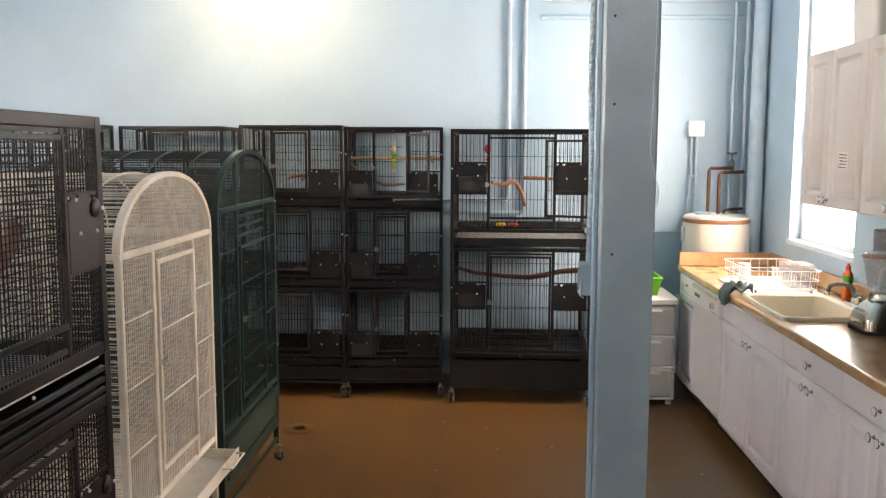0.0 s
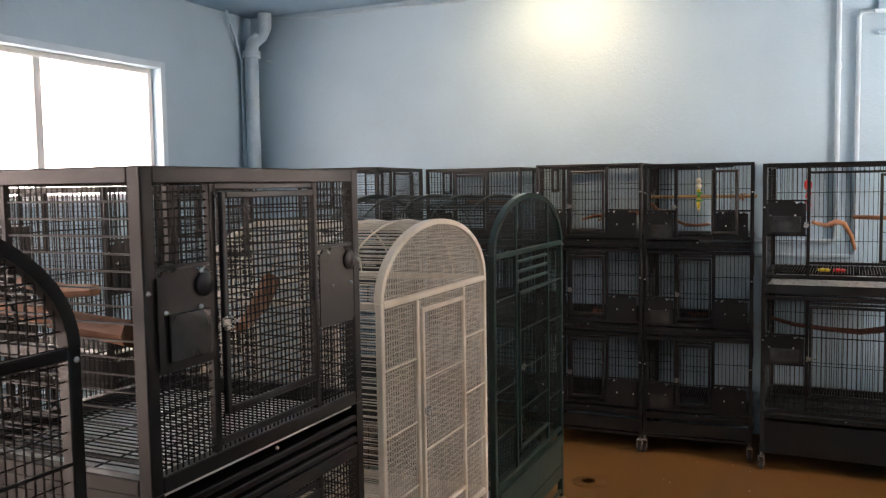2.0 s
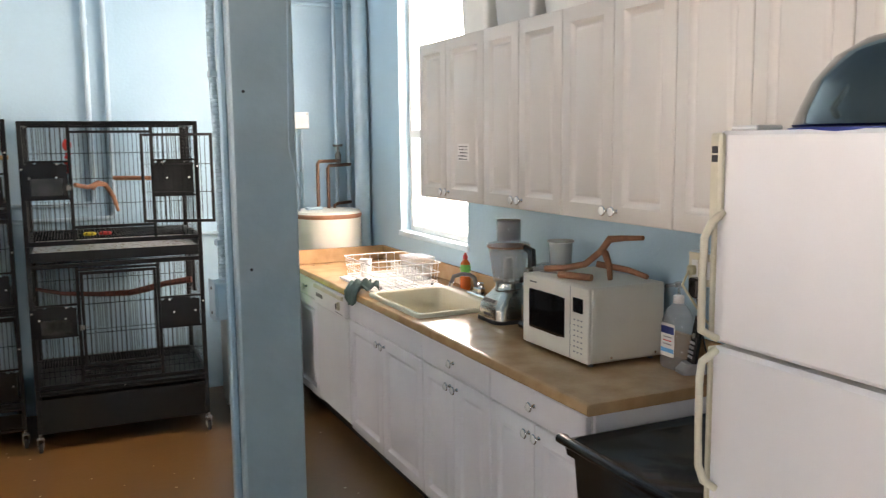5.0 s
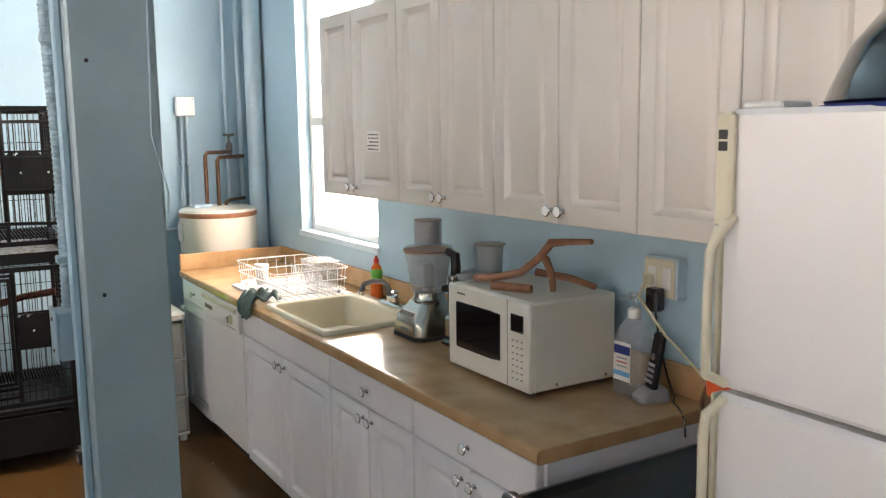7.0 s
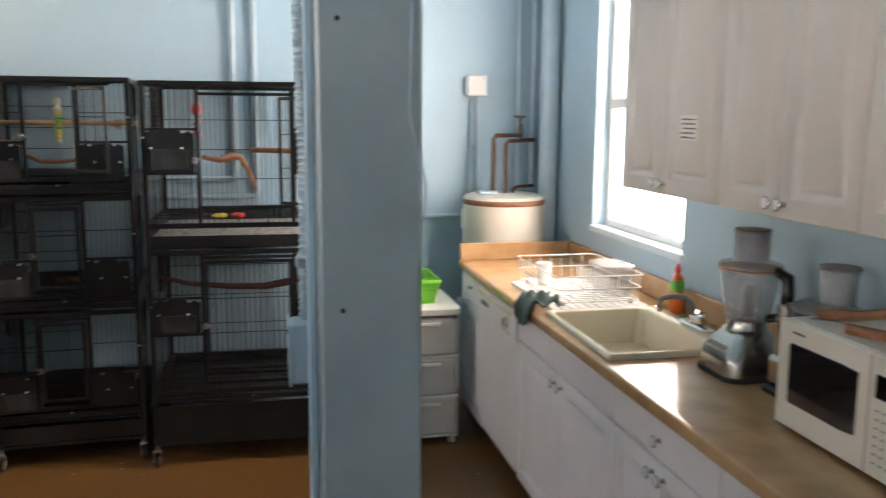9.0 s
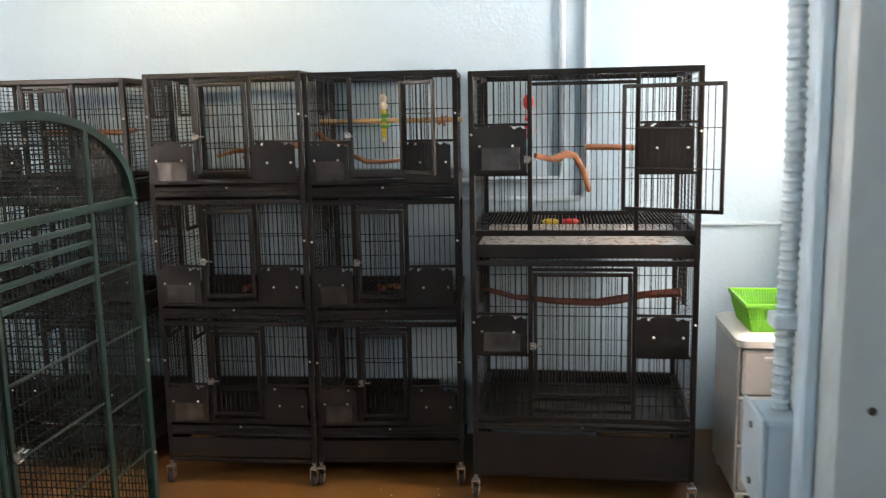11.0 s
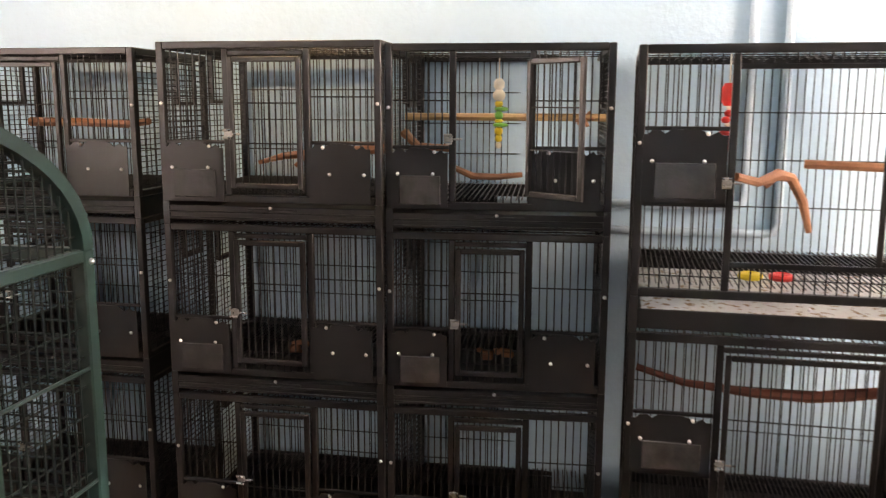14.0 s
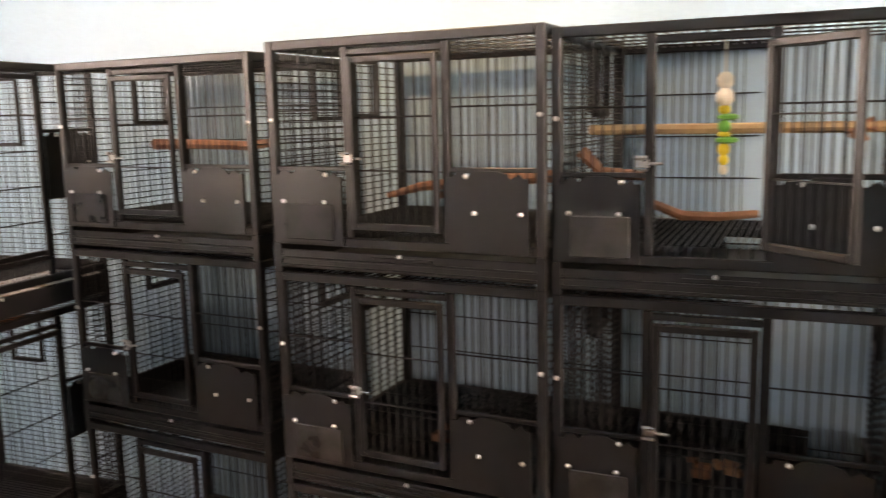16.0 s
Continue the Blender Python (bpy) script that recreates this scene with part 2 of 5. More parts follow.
    def sheet(self, xs, ys, fn, m=None):
        vs = [fn(x, y) for y in ys for x in xs]
        w = len(xs)
        fs = [(j * w + i, j * w + i + 1, (j + 1) * w + i + 1, (j + 1) * w + i) for j in range(len(ys) - 1) for i in range(w - 1)]
        return self.add(vs, fs, m)


def thing(name, label, category, group="", m=None, kind=""):
    ob = new(name)
    ob.empty_display_size = 0.1
    if m:
        ob.matrix_world = m
    return tagged(ob, label, category, group, kind)


def part(name, geo, material, parent=None, label="", smooth=40, m=None, solid=0.0):
    me = bpy.data.meshes.new(name)
    me.from_pydata(geo.v, [], geo.f)
    me.materials.append(material)
    if smooth:
        me.shade_smooth()
        me.set_sharp_from_angle(angle=radians(smooth))
    ob = new(name, me)
    ob.parent = parent
    if m:
        ob.matrix_local = m
    if solid:
        s = ob.modifiers.new("thickness", "SOLIDIFY")
        s.thickness = solid
    return tagged(ob, label) if label else ob


def structure(name, geo, material, smooth=40, label=""):
    return tagged(part(name, geo, material, None, label, smooth), kind="structure")


def single(name, geo, material, label, category, group="", m=None, smooth=40, solid=0.0):
    return tagged(part(name, geo, material, None, "", smooth, m, solid), label, category, group)


def span(a, b, step):
    n = max(1, round((b - a) / step))
    return [a + (b - a) * i / n for i in range(n + 1)]


# ---- the room ----
X0, X1, Y0, Y1, TOP = -3.9, 2.63, -2.6, 7.26, 3.24
structure("floor", Geo().box(X0 - 0.2, Y0 - 0.2, -0.12, X1 + 0.2, Y1 + 0.2, 0), FLOOR)
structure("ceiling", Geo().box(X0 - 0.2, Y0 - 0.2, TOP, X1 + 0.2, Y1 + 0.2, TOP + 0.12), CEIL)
YM, XJ = 7.12, 0.95  # the main wall stands proud of the recess by the water heater
structure("wall_north", Geo().box(X0 - 0.2, YM, 0, XJ, Y1 + 0.2, TOP).box(XJ, Y1, 0, X1 + 0.2, Y1 + 0.2, TOP), WALL)
structure("wall_south", Geo().box(X0 - 0.2, Y0 - 0.2, 0, X1 + 0.2, Y0, TOP), WALL)


def wall_with_opening(name, xa, xb, ya, yb, za, zb):
    g = Geo()
    g.box(xa, Y0, 0, xb, ya, TOP)
    g.box(xa, yb, 0, xb, Y1, TOP)
    g.box(xa, ya, 0, xb, yb, za)
    g.box(xa, ya, zb, xb, yb, TOP)
    return structure(name, g, WALL)


EW = (5.45, 6.44, 1.14, 2.95)
WW = (0.2, 5.98, 1.70, 2.68)
wall_with_opening("wall_east", X1, X1 + 0.2, *EW)
WD = (-1.95, -0.05, 2.3)  # unseen opening, added to let in the low west fill light
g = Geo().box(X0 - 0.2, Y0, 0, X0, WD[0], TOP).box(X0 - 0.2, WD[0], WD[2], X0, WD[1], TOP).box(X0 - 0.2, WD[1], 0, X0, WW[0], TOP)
g.box(X0 - 0.2, WW[1], 0, X0, Y1, TOP).box(X0 - 0.2, WW[0], 0, X0, WW[1], WW[2]).box(X0 - 0.2, WW[0], WW[3], X0, WW[1], TOP)
structure("wall_west", g, WALL)


def window(name, x, ya, yb, za, zb, rail_z=None, mullion=None, inside=-1):
    """A vinyl window in its opening; x is the plane of its sash."""
    w = thing(name, "white vinyl window bright with daylight", "window", kind="structure")
    g = Geo()
    for a in ((ya, za, ya + 0.04, zb), (yb - 0.04, za, yb, zb), (ya + 0.04, za, yb - 0.04, za + 0.04), (ya + 0.04, zb - 0.04, yb - 0.04, zb)):
        g.box(x - 0.03, a[0], a[1], x + 0.03, a[2], a[3], 0.004)
    part("window_frame", g, FRAMEW, w)
    if mullion:
        part("mullion", Geo().box(x - 0.025, mullion - 0.03, za + 0.04, x + 0.025, mullion + 0.03, zb - 0.04, 0.004), FRAMEW, w)
        panes = [(ya + 0.04, za + 0.04, mullion - 0.03, zb - 0.04), (mullion + 0.03, za + 0.04, yb - 0.04, zb - 0.04)]
    else:
        part("meeting_rail", Geo().box(x - 0.035, ya + 0.04, rail_z - 0.025, x + 0.025, yb - 0.04, rail_z + 0.025, 0.004), FRAMEW, w)
        part("sash_lock", Geo().box(x - 0.05 if inside < 0 else x + 0.035, yb - 0.35, rail_z + 0.025, x - 0.02 if inside < 0 else x + 0.05, yb - 0.29, rail_z + 0.045, 0.004), INK, w)
        panes = [(ya + 0.04, za + 0.04, yb - 0.04, rail_z - 0.025), (ya + 0.04, rail_z + 0.025, yb - 0.04, zb - 0.04)]
    for a in panes:
        p = part("pane", Geo().box(x - 0.003, a[0], a[1], x + 0.003, a[2], a[3]), PANE, w)
        p.visible_shadow = False
    return w


window("window_1", X1 + 0.1, *EW, rail_z=1.78)
window("window_2", X0 - 0.11, 3.98, *WW[1:], mullion=4.95)
window("window_3", X0 - 0.11, 2.0, 3.98, *WW[2:], mullion=2.95)
# Unseen window, added to lengthen the daylight from the west.
window("added_window", X0 - 0.11, WW[0], 2.0, *WW[2:], mullion=1.1)
structure("trim", Geo().box(X1 - 0.012, EW[0] - 0.02, EW[2] - 0.03, X1 + 0.06, EW[1] + 0.02, EW[2] + 0.004, 0.004), SILL)
structure("trim", Geo().box(X0 - 0.07, WW[0] - 0.02, WW[2] - 0.03, X0 + 0.014, WW[1] + 0.02, WW[2] + 0.004, 0.004), SILL)
g = Geo().box(X0, WW[1], WW[2], X0 + 0.012, WW[1] + 0.05, WW[3] + 0.05, 0.003)
g.box(X0, WW[0], WW[3], X0 + 0.012, WW[1], WW[3] + 0.05, 0.003)
structure("trim", g, SILL)
structure("backdrop", Geo().box(X1 + 1.2, 3.2, -0.5, X1 + 1.24, 9.0, 4.5), DAYLIGHT)
structure("backdrop", Geo().box(X0 - 1.24, -4.0, -0.5, X0 - 1.2, 9.0, 4.5), DAYLIGHT)

# a shallow ledge and beam above the water heater
structure("trim", Geo().box(1.0, Y1 - 0.05, 2.86, X1 - 0.002, Y1 - 0.002, 2.94, 0.006), WALL)
structure("trim", Geo().box(1.0, Y1 - 0.03, 2.70, X1 - 0.002, Y1 - 0.002, 2.73, 0.006), WALL)

# the painted steel column with its conduit
CX0, CX1, CY0, CY1 = 1.006, 1.204, 3.80, 4.02
structure("column", Geo().box(CX0, CY0, 0, CX1, CY1, TOP, 0.006), COLUMN)
structure("trim", Geo().box(CX0 - 0.02, CY0 + 0.05, 0, CX0 - 0.001, CY0 + 0.085, TOP, 0.004), WALL)
c = thing("flexible_conduit", "pale blue painted armoured conduit fixed to the column", "conduit")
pts = [(CX0 - 0.022 + 0.004 * math.sin(i * 0.5), CY0 + 0.135 + 0.004 * math.sin(i * 0.9), 1.30 + (TOP - 1.30) * i / 24) for i in range(25)]
g = Geo().tube(pts, 0.0115, 8)
for i in range(150):
    z = 1.31 + i * 0.0128
    k = (z - 1.30) / (TOP - 1.30) * 24
    g.lathe([(0.0115, -0.004), (0.0138, 0), (0.0115, 0.004)], 8, Matrix.Translation((CX0 - 0.022 + 0.004 * math.sin(k * 0.5), CY0 + 0.135 + 0.004 * math.sin(k * 0.9), z)))
part("hose", g, PIPE, c)
for z in (1.42, 1.95, 2.6):
    part("strap", Geo().box(CX0 - 0.039, CY0 + 0.115, z - 0.01, CX0 - 0.001, CY0 + 0.155, z + 0.01, 0.003), PIPE, c)
j = thing("junction_box", "pale blue painted metal junction box on the column", "junction box")
part("body", Geo().box(CX0 - 0.052, CY0 + 0.09, 1.175, CX0 - 0.001, CY0 + 0.185, 1.295, 0.005), PIPE, j)
part("cover", Geo().box(CX0 - 0.057, CY0 + 0.085, 1.17, CX0 - 0.052, CY0 + 0.19, 1.30, 0.002), PIPE, j)
for z in (1.195, 1.275):
    part("screw", Geo().rod((CX0 - 0.06, CY0 + 0.137, z), (CX0 - 0.056, CY0 + 0.137, z), 0.005, 8, True), SEAM, j)
g = Geo().tube([(CX1 - 0.012, CY0 - 0.005, 2.6), (CX1 - 0.016, CY0 - 0.006, 2.1), (CX1 - 0.025, CY0 - 0.008, 1.72), (CX1 - 0.006, CY0 - 0.01, 1.63), (CX1 + 0.008, CY0 - 0.006, 1.58), (CX1 + 0.006, CY0 + 0.01, 1.52)], 0.003, 6)
g.tube([(CX1 - 0.012, CY0 - 0.005, 2.6), (CX1 - 0.01, CY0 - 0.004, TOP)], 0.003, 6)
single("cable", g, PIPE, "thin blue painted cable hanging down the column", "cable")
for x, z in ((1.045, 1.89), (1.05, 1.345), (1.04, 2.2)):
    single("screw", Geo().rod((x, CY0 - 0.003, z), (x, CY0 + 0.004, z), 0.005, 8, True), INK, "small dark screw head in the painted column", "screw", "column screws")


# wall pipes
def pipe(label, pts, r, material=PIPE, name="wall_pipe", clamps=()):
    t = thing(name, label, "pipe")
    part("pipe", Geo().tube(pts, r, 10), material, t)
    for p, size in clamps:
        part("coupling", Geo().lathe([(r, -size), (r * 1.28, -size), (r * 1.28, size), (r, size)], 10, Matrix.Translation(p)), material, t)
    return t


pipe("pale blue painted conduit running down the wall", [(0.769, YM - 0.02, TOP), (0.769, YM - 0.02, 1.40), (0.762, YM - 0.02, 1.362), (0.73, YM - 0.02, 1.355), (-0.1, YM - 0.02, 1.355)], 0.016, clamps=[((0.769, YM - 0.02, 2.5), 0.02)])
pipe("pale blue painted conduit running down the wall", [(0.97, YM - 0.02, 2.83), (0.9, YM - 0.02, 2.83), (0.886, YM - 0.02, 2.80), (0.886, YM - 0.02, 1.295), (0.873, YM - 0.02, 1.265), (0.845, YM - 0.02, 1.258), (-0.1, YM - 0.02, 1.258)], 0.015)
pipe("pale blue horizontal conduit high on the wall", [(0.97, YM - 0.04, 2.83), (1.03, YM - 0.02, 2.83), (1.1, Y1 - 0.05, 2.83), (X1 - 0.06, Y1 - 0.085, 2.83)], 0.014)
pipe("pale blue horizontal conduit on the wall", [(1.0, Y1 - 0.02, 1.11), (2.2, Y1 - 0.02, 1.11)], 0.012)
pipe("large pale blue painted vertical pipe in the corner", [(X1 - 0.065, 7.0, 0), (X1 - 0.065, 7.0, TOP)], 0.055, name="stack_pipe")
pipe("pale blue painted vertical water pipe", [(X1 - 0.1, 7.19, 0.2), (X1 - 0.1, 7.19, TOP)], 0.018, clamps=[((X1 - 0.1, 7.19, 1.25), 0.03), ((X1 - 0.1, 7.19, 2.4), 0.03)])
pipe("pale blue painted vertical water pipe", [(X1 - 0.19, 7.2, 0.2), (X1 - 0.19, 7.2, TOP)], 0.013, clamps=[((X1 - 0.19, 7.2, 1.58), 0.03)])
pipe("large blue painted drain pipe bending at the ceiling", [(X0 + 0.12, 6.96, 0), (X0 + 0.12, 6.96, 2.92), (X0 + 0.14, 6.96, 3.0), (X0 + 0.2, 7.0, 3.06), (X0 + 0.25, 6.98, 3.12), (X0 + 0.26, 6.97, TOP)], 0.06, name="drain_pipe", clamps=[((X0 + 0.12, 6.96, 2.9), 0.03)])
pipe("thin blue painted cable conduit up to the ceiling", [(X0 + 0.04, 6.93, 0.5), (X0 + 0.04, 6.93, 2.85), (X0 + 0.05, 6.85, 3.0), (X0 + 0.06, 6.72, TOP)], 0.012)
pipe("thin blue painted cable conduit up to the ceiling", [(X0 + 0.17, 7.1, 2.86), (X0 + 0.3, 7.19, 2.84)], 0.012)
pts = [(X0 + 0.3 + i * 0.22, YM - 0.03, TOP - 0.035 - 0.022 * abs(math.sin(i * 0.7))) for i in range(21)]
single("ceiling_cable", Geo().tube(pts, 0.012, 6), PIPE, "blue painted cable sagging along the ceiling edge", "cable")

# the lamp on the ceiling
f = thing("flood_lamp", "white flood lamp on the ceiling lighting the wall", "lamp")
part("bracket", Geo().rod((-1.05, 6.3, TOP), (-1.05, 6.3, 3.2), 0.012, 8, True), FRAMEW, f)
part("shade", Geo().lathe([(0.03, 0.09), (0.045, 0.07), (0.05, 0.0)], 16, look((-1.05, 6.3, 3.2), (-1.05, 7.12, 2.55))), FRAMEW, f)

# floor details
d = thing("floor_drain", "round brown painted cover set in the floor", "drain", m=pose(-0.545, 5.75, 0))
part("cover", Geo().lathe([(0.1, 0.0), (0.1, 0.004), (0.094, 0.006), (0.0, 0.006)], 24), FLOOR, d)
part("ring", Geo().lathe([(0.045, 0.0061), (0.045, 0.008), (0.035, 0.008), (0.035, 0.0061)], 20), FLOOR, d)
rng = random.Random(5)
g = Geo()
for i in range(46):
    x, y, s = rng.uniform(-0.5, 1.9), rng.uniform(2.4, 6.6), rng.uniform(0.002, 0.007)
    a = rng.uniform(0, 3)
    g.box(-s, -s * 0.6, 0, s, s * 0.6, 0.0015, 0, pose(x, y, 0.0002, 0, 0, math.degrees(a)))
tagged(part("floor_flecks", g, SPECK), "scattered pale seed husks on the floor", "debris", kind="stuff")


# ---- cages ----
def bolt(parent, x, y, z, r=0.0058):
    return part("bolt", Geo().lathe([(r, 0), (r, 0.002), (r * 0.6, 0.005), (0.0005, 0.006)], 8, pose(x, y, z, 90)), NICKEL, parent)


def latch(parent, x, y, z):
    l = part("latch", Geo().box(x - 0.018, y - 0.008, z - 0.010, x + 0.008, y - 0.002, z + 0.010, 0.002).box(x + 0.010, y - 0.011, z - 0.004, x + 0.036, y - 0.005, z + 0.002, 0.002), WORN_CHROME, parent, "worn chrome latch")
    for dz in (0.011, -0.012):
        part("knuckle", Geo().rod((x - 0.018, y - 0.013, z + dz), (x + 0.006, y - 0.013, z + dz), 0.0042, 8, True), WORN_CHROME, l)
    return l


def grid(g, u0, u1, v0, v1, du, dv, place, r=0.0021, hr=None):
    """Bars along v at every du and along u at every dv; place maps (u, v, lift) to a point."""
    if du:
        for u in span(u0, u1, du)[1:-1]:
            g.rod(place(u, v0, 0), place(u, v1, 0), r)
    if dv:
        for v in span(v0, v1, dv)[1:-1]:
            g.rod(place(u0, v, 0.002), place(u1, v, 0.002), hr or r)
    return g


def rect_frame(g, u0, u1, v0, v1, t, place_box):
    """Four square tubes round a rectangle."""
    place_box(u0, v0, u0 + t, v1)
    place_box(u1 - t, v0, u1, v1)
    place_box(u0 + t, v0, u1 - t, v0 + t)
    place_box(u0 + t, v1 - t, u1 - t, v1)
    return g


def scallop_plate(x0, x1, z0, z1, y, t=0.004):
    """A sheet feeder door with a notched, wavy top edge."""
    w = x1 - x0
    top = [(0, -0.014), (0.06, -0.014), (0.10, -0.004), (0.20, -0.002), (0.26, -0.012), (0.34, 0.0), (0.62, 0.0), (0.72, -0.006), (0.78, -0.018), (0.88, -0.006), (0.93, -0.016), (1.0, -0.016)]
    ring = [(x0, z0), (x1, z0)] + [(x0 + u * w, z1 + dz) for u, dz in reversed(top)]
    return Geo().loops([[(x, y, z) for x, z in ring], [(x, y - t, z) for x, z in ring]])


def tier(cage, w, d, h, z, x1, x2, door_z, plate_z, post=0.022, open_angle=0.0, gap=0.0195, side=0.0185, hinge_x=0.0, open_cup=True, mesh_front=0.0, nest=True, bands=(), floor_z=0.03, grate=0.016, side_v=0.052, plain=False, cross=0.118):
    """One cage compartment: w wide, d deep, h high, standing on z; x1 and x2 are the posts beside its door."""
    fr = Geo()
    b = 0.0025
    for x in (0, w - post):
        for y in (0, d - post):
            fr.box(x, y, z, x + post, y + post, z + h, b)
    for zz in (z, z + h - post):
        fr.box(post, 0, zz, w - post, post, zz + post, b)
        fr.box(post, d - post, zz, w - post, d, zz + post, b)
        for x in (0, w - post):
            fr.box(x, post, zz, x + post, d - post, zz + post, b)
    part("frame", fr, BLACK, cage)
    po = Geo()
    for x in (x1, x2):
        po.box(x, 0.001, z + post, x + 0.02, 0.019, z + h - post, b)
    po.box(post, 0.003, plate_z[1], x1, 0.015, plate_z[1] + 0.011, 0.002)
    po.box(x2 + 0.02, 0.003, plate_z[1], w - post, 0.015, plate_z[1] + 0.011, 0.002)
    if plate_z[0] > z + 0.06:
        po.box(post, 0.003, plate_z[0] - 0.011, x1, 0.015, plate_z[0], 0.002)
        po.box(x2 + 0.02, 0.003, plate_z[0] - 0.011, w - post, 0.015, plate_z[0], 0.002)
    po.box(x1 + 0.02, 0.002, door_z[1] + 0.004, x2, 0.016, door_z[1] + 0.018, 0.002)
    for zz in bands:
        po.box(x1 + 0.02, 0.003, zz, x2, 0.016, zz + 0.016, 0.002)
    part("door_posts", po, BLACK, cage)
    front = lambda u, v, l: (u, 0.009 + l, v)
    g = Geo()
    hz = mesh_front or cross
    for a, c in ((post, x1), (x2 + 0.02, w - post)):
        grid(g, a, c, plate_z[1], z + h - post, gap, hz, front)
        grid(g, a, c, z + post, plate_z[0] if plate_z[0] > z + 0.06 else plate_z[1], gap, hz, front)
    grid(g, x1 + 0.02, x2, z + post, door_z[0], gap, 0, front)
    grid(g, x1 + 0.02, x2, door_z[1] + 0.018, z + h - post, gap, 0, front)
    tagged(part("front_bars", g, BARS, cage), kind="stuff")
    back = lambda u, v, l: (u, d - 0.009 - l, v)
    tagged(part("back_bars", grid(Geo(), post, w - post, z + post, z + h - post, gap, cross, back), BARS, cage), kind="stuff")
    for x in (0.009, w - 0.009):
        sidep = lambda u, v, l, x=x: (x, u, v)
        g = grid(Geo(), post, d - post, z + post, z + h - post, side_v, side, sidep, 0.0024 if plain else 0.0015)
        tagged(part("side_bars", g, BARS, cage), kind="stuff")
        if nest:
            g = Geo()
            y0, y1, za, zb = d * 0.55, d * 0.55 + 0.15, z + h * 0.62, z + h - post
            rect_frame(g, y0, y1, za, zb, 0.012, lambda a, e, c, f: g.box(x - 0.008, a, e, x + 0.008, c, f, 0.001))
            part("nest_door", g, BLACK, cage)
    topp = lambda u, v, l: (u, v, z + h - 0.008 - l)
    tagged(part("top_bars", grid(Geo(), post, w - post, post, d - post, 0.034 if plain else gap, 0.1, topp), BARS, cage), kind="stuff")
    gr = lambda u, v, l: (u, v, z + floor_z - l)
    tagged(part("floor_grate", grid(Geo(), post, w - post, post, d - post, grate, 0.14, gr), BARS, cage), kind="stuff")
    # the door
    dw, (dz0, dz1), t = x2 - x1 - 0.026, door_z, 0.016
    hinge = pose(x2 - 0.003 + (hinge_x if open_angle else 0), -0.008, 0, 0, 0, open_angle)
    door = part("door", rect_frame(g := Geo(), -dw, 0, dz0, dz1, t, lambda a, e, c, f: g.box(a, -0.006, e, c, 0.008, f, b)), BLACK, cage, m=hinge)
    dg = lambda u, v, l: (u, 0.001 + l, v)
    tagged(part("door_bars", grid(Geo(), -dw + t, -t, dz0 + t, dz1 - t, gap, hz, dg), BARS, door), kind="stuff")
    latch(door if not open_angle else cage, *((-dw + 0.004, -0.004) if not open_angle else (x1 + 0.004, -0.004)), dz0 + (dz1 - dz0) * 0.42)
    # feeder doors
    m = 0.005
    for k, (a, c) in enumerate(((post, x1), (x2 + 0.02, w - post))):
        p = part("feeder_door", scallop_plate(a - m, c - 0.012 if k else c + m - 0.008, plate_z[0], plate_z[1] + 0.004, -0.002), PLATE, cage)
        mid, ww = (a + c) / 2, c - a
        if plain:
            part("cup_knob", Geo().lathe([(0.026, 0), (0.026, 0.006), (0.022, 0.009), (0.0005, 0.01)], 16, pose(a + ww * 0.78, -0.006, plate_z[1] - 0.035, 90, 0, 0)), BLACK, p)
        if not k and open_cup:
            zz = plate_z[0] + (plate_z[1] - plate_z[0]) * 0.56
            part("cup_window", Geo().box(a + ww * 0.13, -0.014, plate_z[0] + 0.012, c - ww * 0.14, -0.007, zz, 0.002), WINDOW_PLASTIC, p, "scuffed clear plastic cup window")
            for x in (a + ww * 0.1, c - ww * 0.28):
                bolt(p, x, -0.006, zz + 0.004)
        else:
            for x in (a + ww * 0.3, c - ww * 0.16):
                bolt(p, x, -0.006, plate_z[0] + (plate_z[1] - plate_z[0]) * 0.5)
        bolt(p, c - ww * 0.25 if not k else a + ww * 0.2, -0.006, plate_z[1] - 0.008)
    for x in (0.011, w - 0.011):
        bolt(cage, x, 0, z + h * 0.62)


def tray_box(cage, w, d, z0, z1, post=0.022, pull=True, lined=False):
    """The slide-out tray under a compartment, with the rails round it."""
    g = Geo().box(post, 0.004, z0 + 0.012, w - post, d - post, z0 + 0.016)
    if lined == 3:
        for zz in (z0 + 0.006, z0 + 0.034, z0 + 0.066):
            g.box(post, 0.0, zz, w - post, 0.016, zz + 0.017, 0.003)
    else:
        g.box(post, 0.002, z0 + 0.012, w - post, 0.008, z1 - (0.036 if lined == 1 else 0.012), 0.002)
    if pull:
        for zz in (z0 + 0.016, z0 + 0.034):
            g.box(post, -0.005, zz, w - post, 0.002, zz + 0.006, 0.0015)
        g.box(w * 0.4, -0.004, z1 - 0.026, w * 0.62, 0.002, z1 - 0.02, 0.001)
    t = part("tray", g, PLATE, cage)
    if lined:
        part("liner", Geo().box(post + 0.01, 0.012, (z1 if lined == 1 else z1 + 0.03) - 0.04, w - post - 0.01, d - post - 0.01, (z1 if lined == 1 else z1 + 0.03) - 0.036), TRAY if lined != 3 else PAPER, t, "soiled paper liner with seed husks" if lined != 3 else "white paper liner in the tray")
    g = Geo()
    for x in (0.0, w - post):
        for y in (0, d - post):
            g.box(x, y, z0, x + post, y + post, z1)
    for x in (0.0, w - post):
        g.box(x + 0.003, post, z0, x + post - 0.003, d - post, z1)
    g.box(post, d - post, z0, w - post, d - 0.004, z1)
    part("tray_rail", g, BLACK, cage)
    bolt(t, w * 0.5, 0.002, z1 - 0.016)


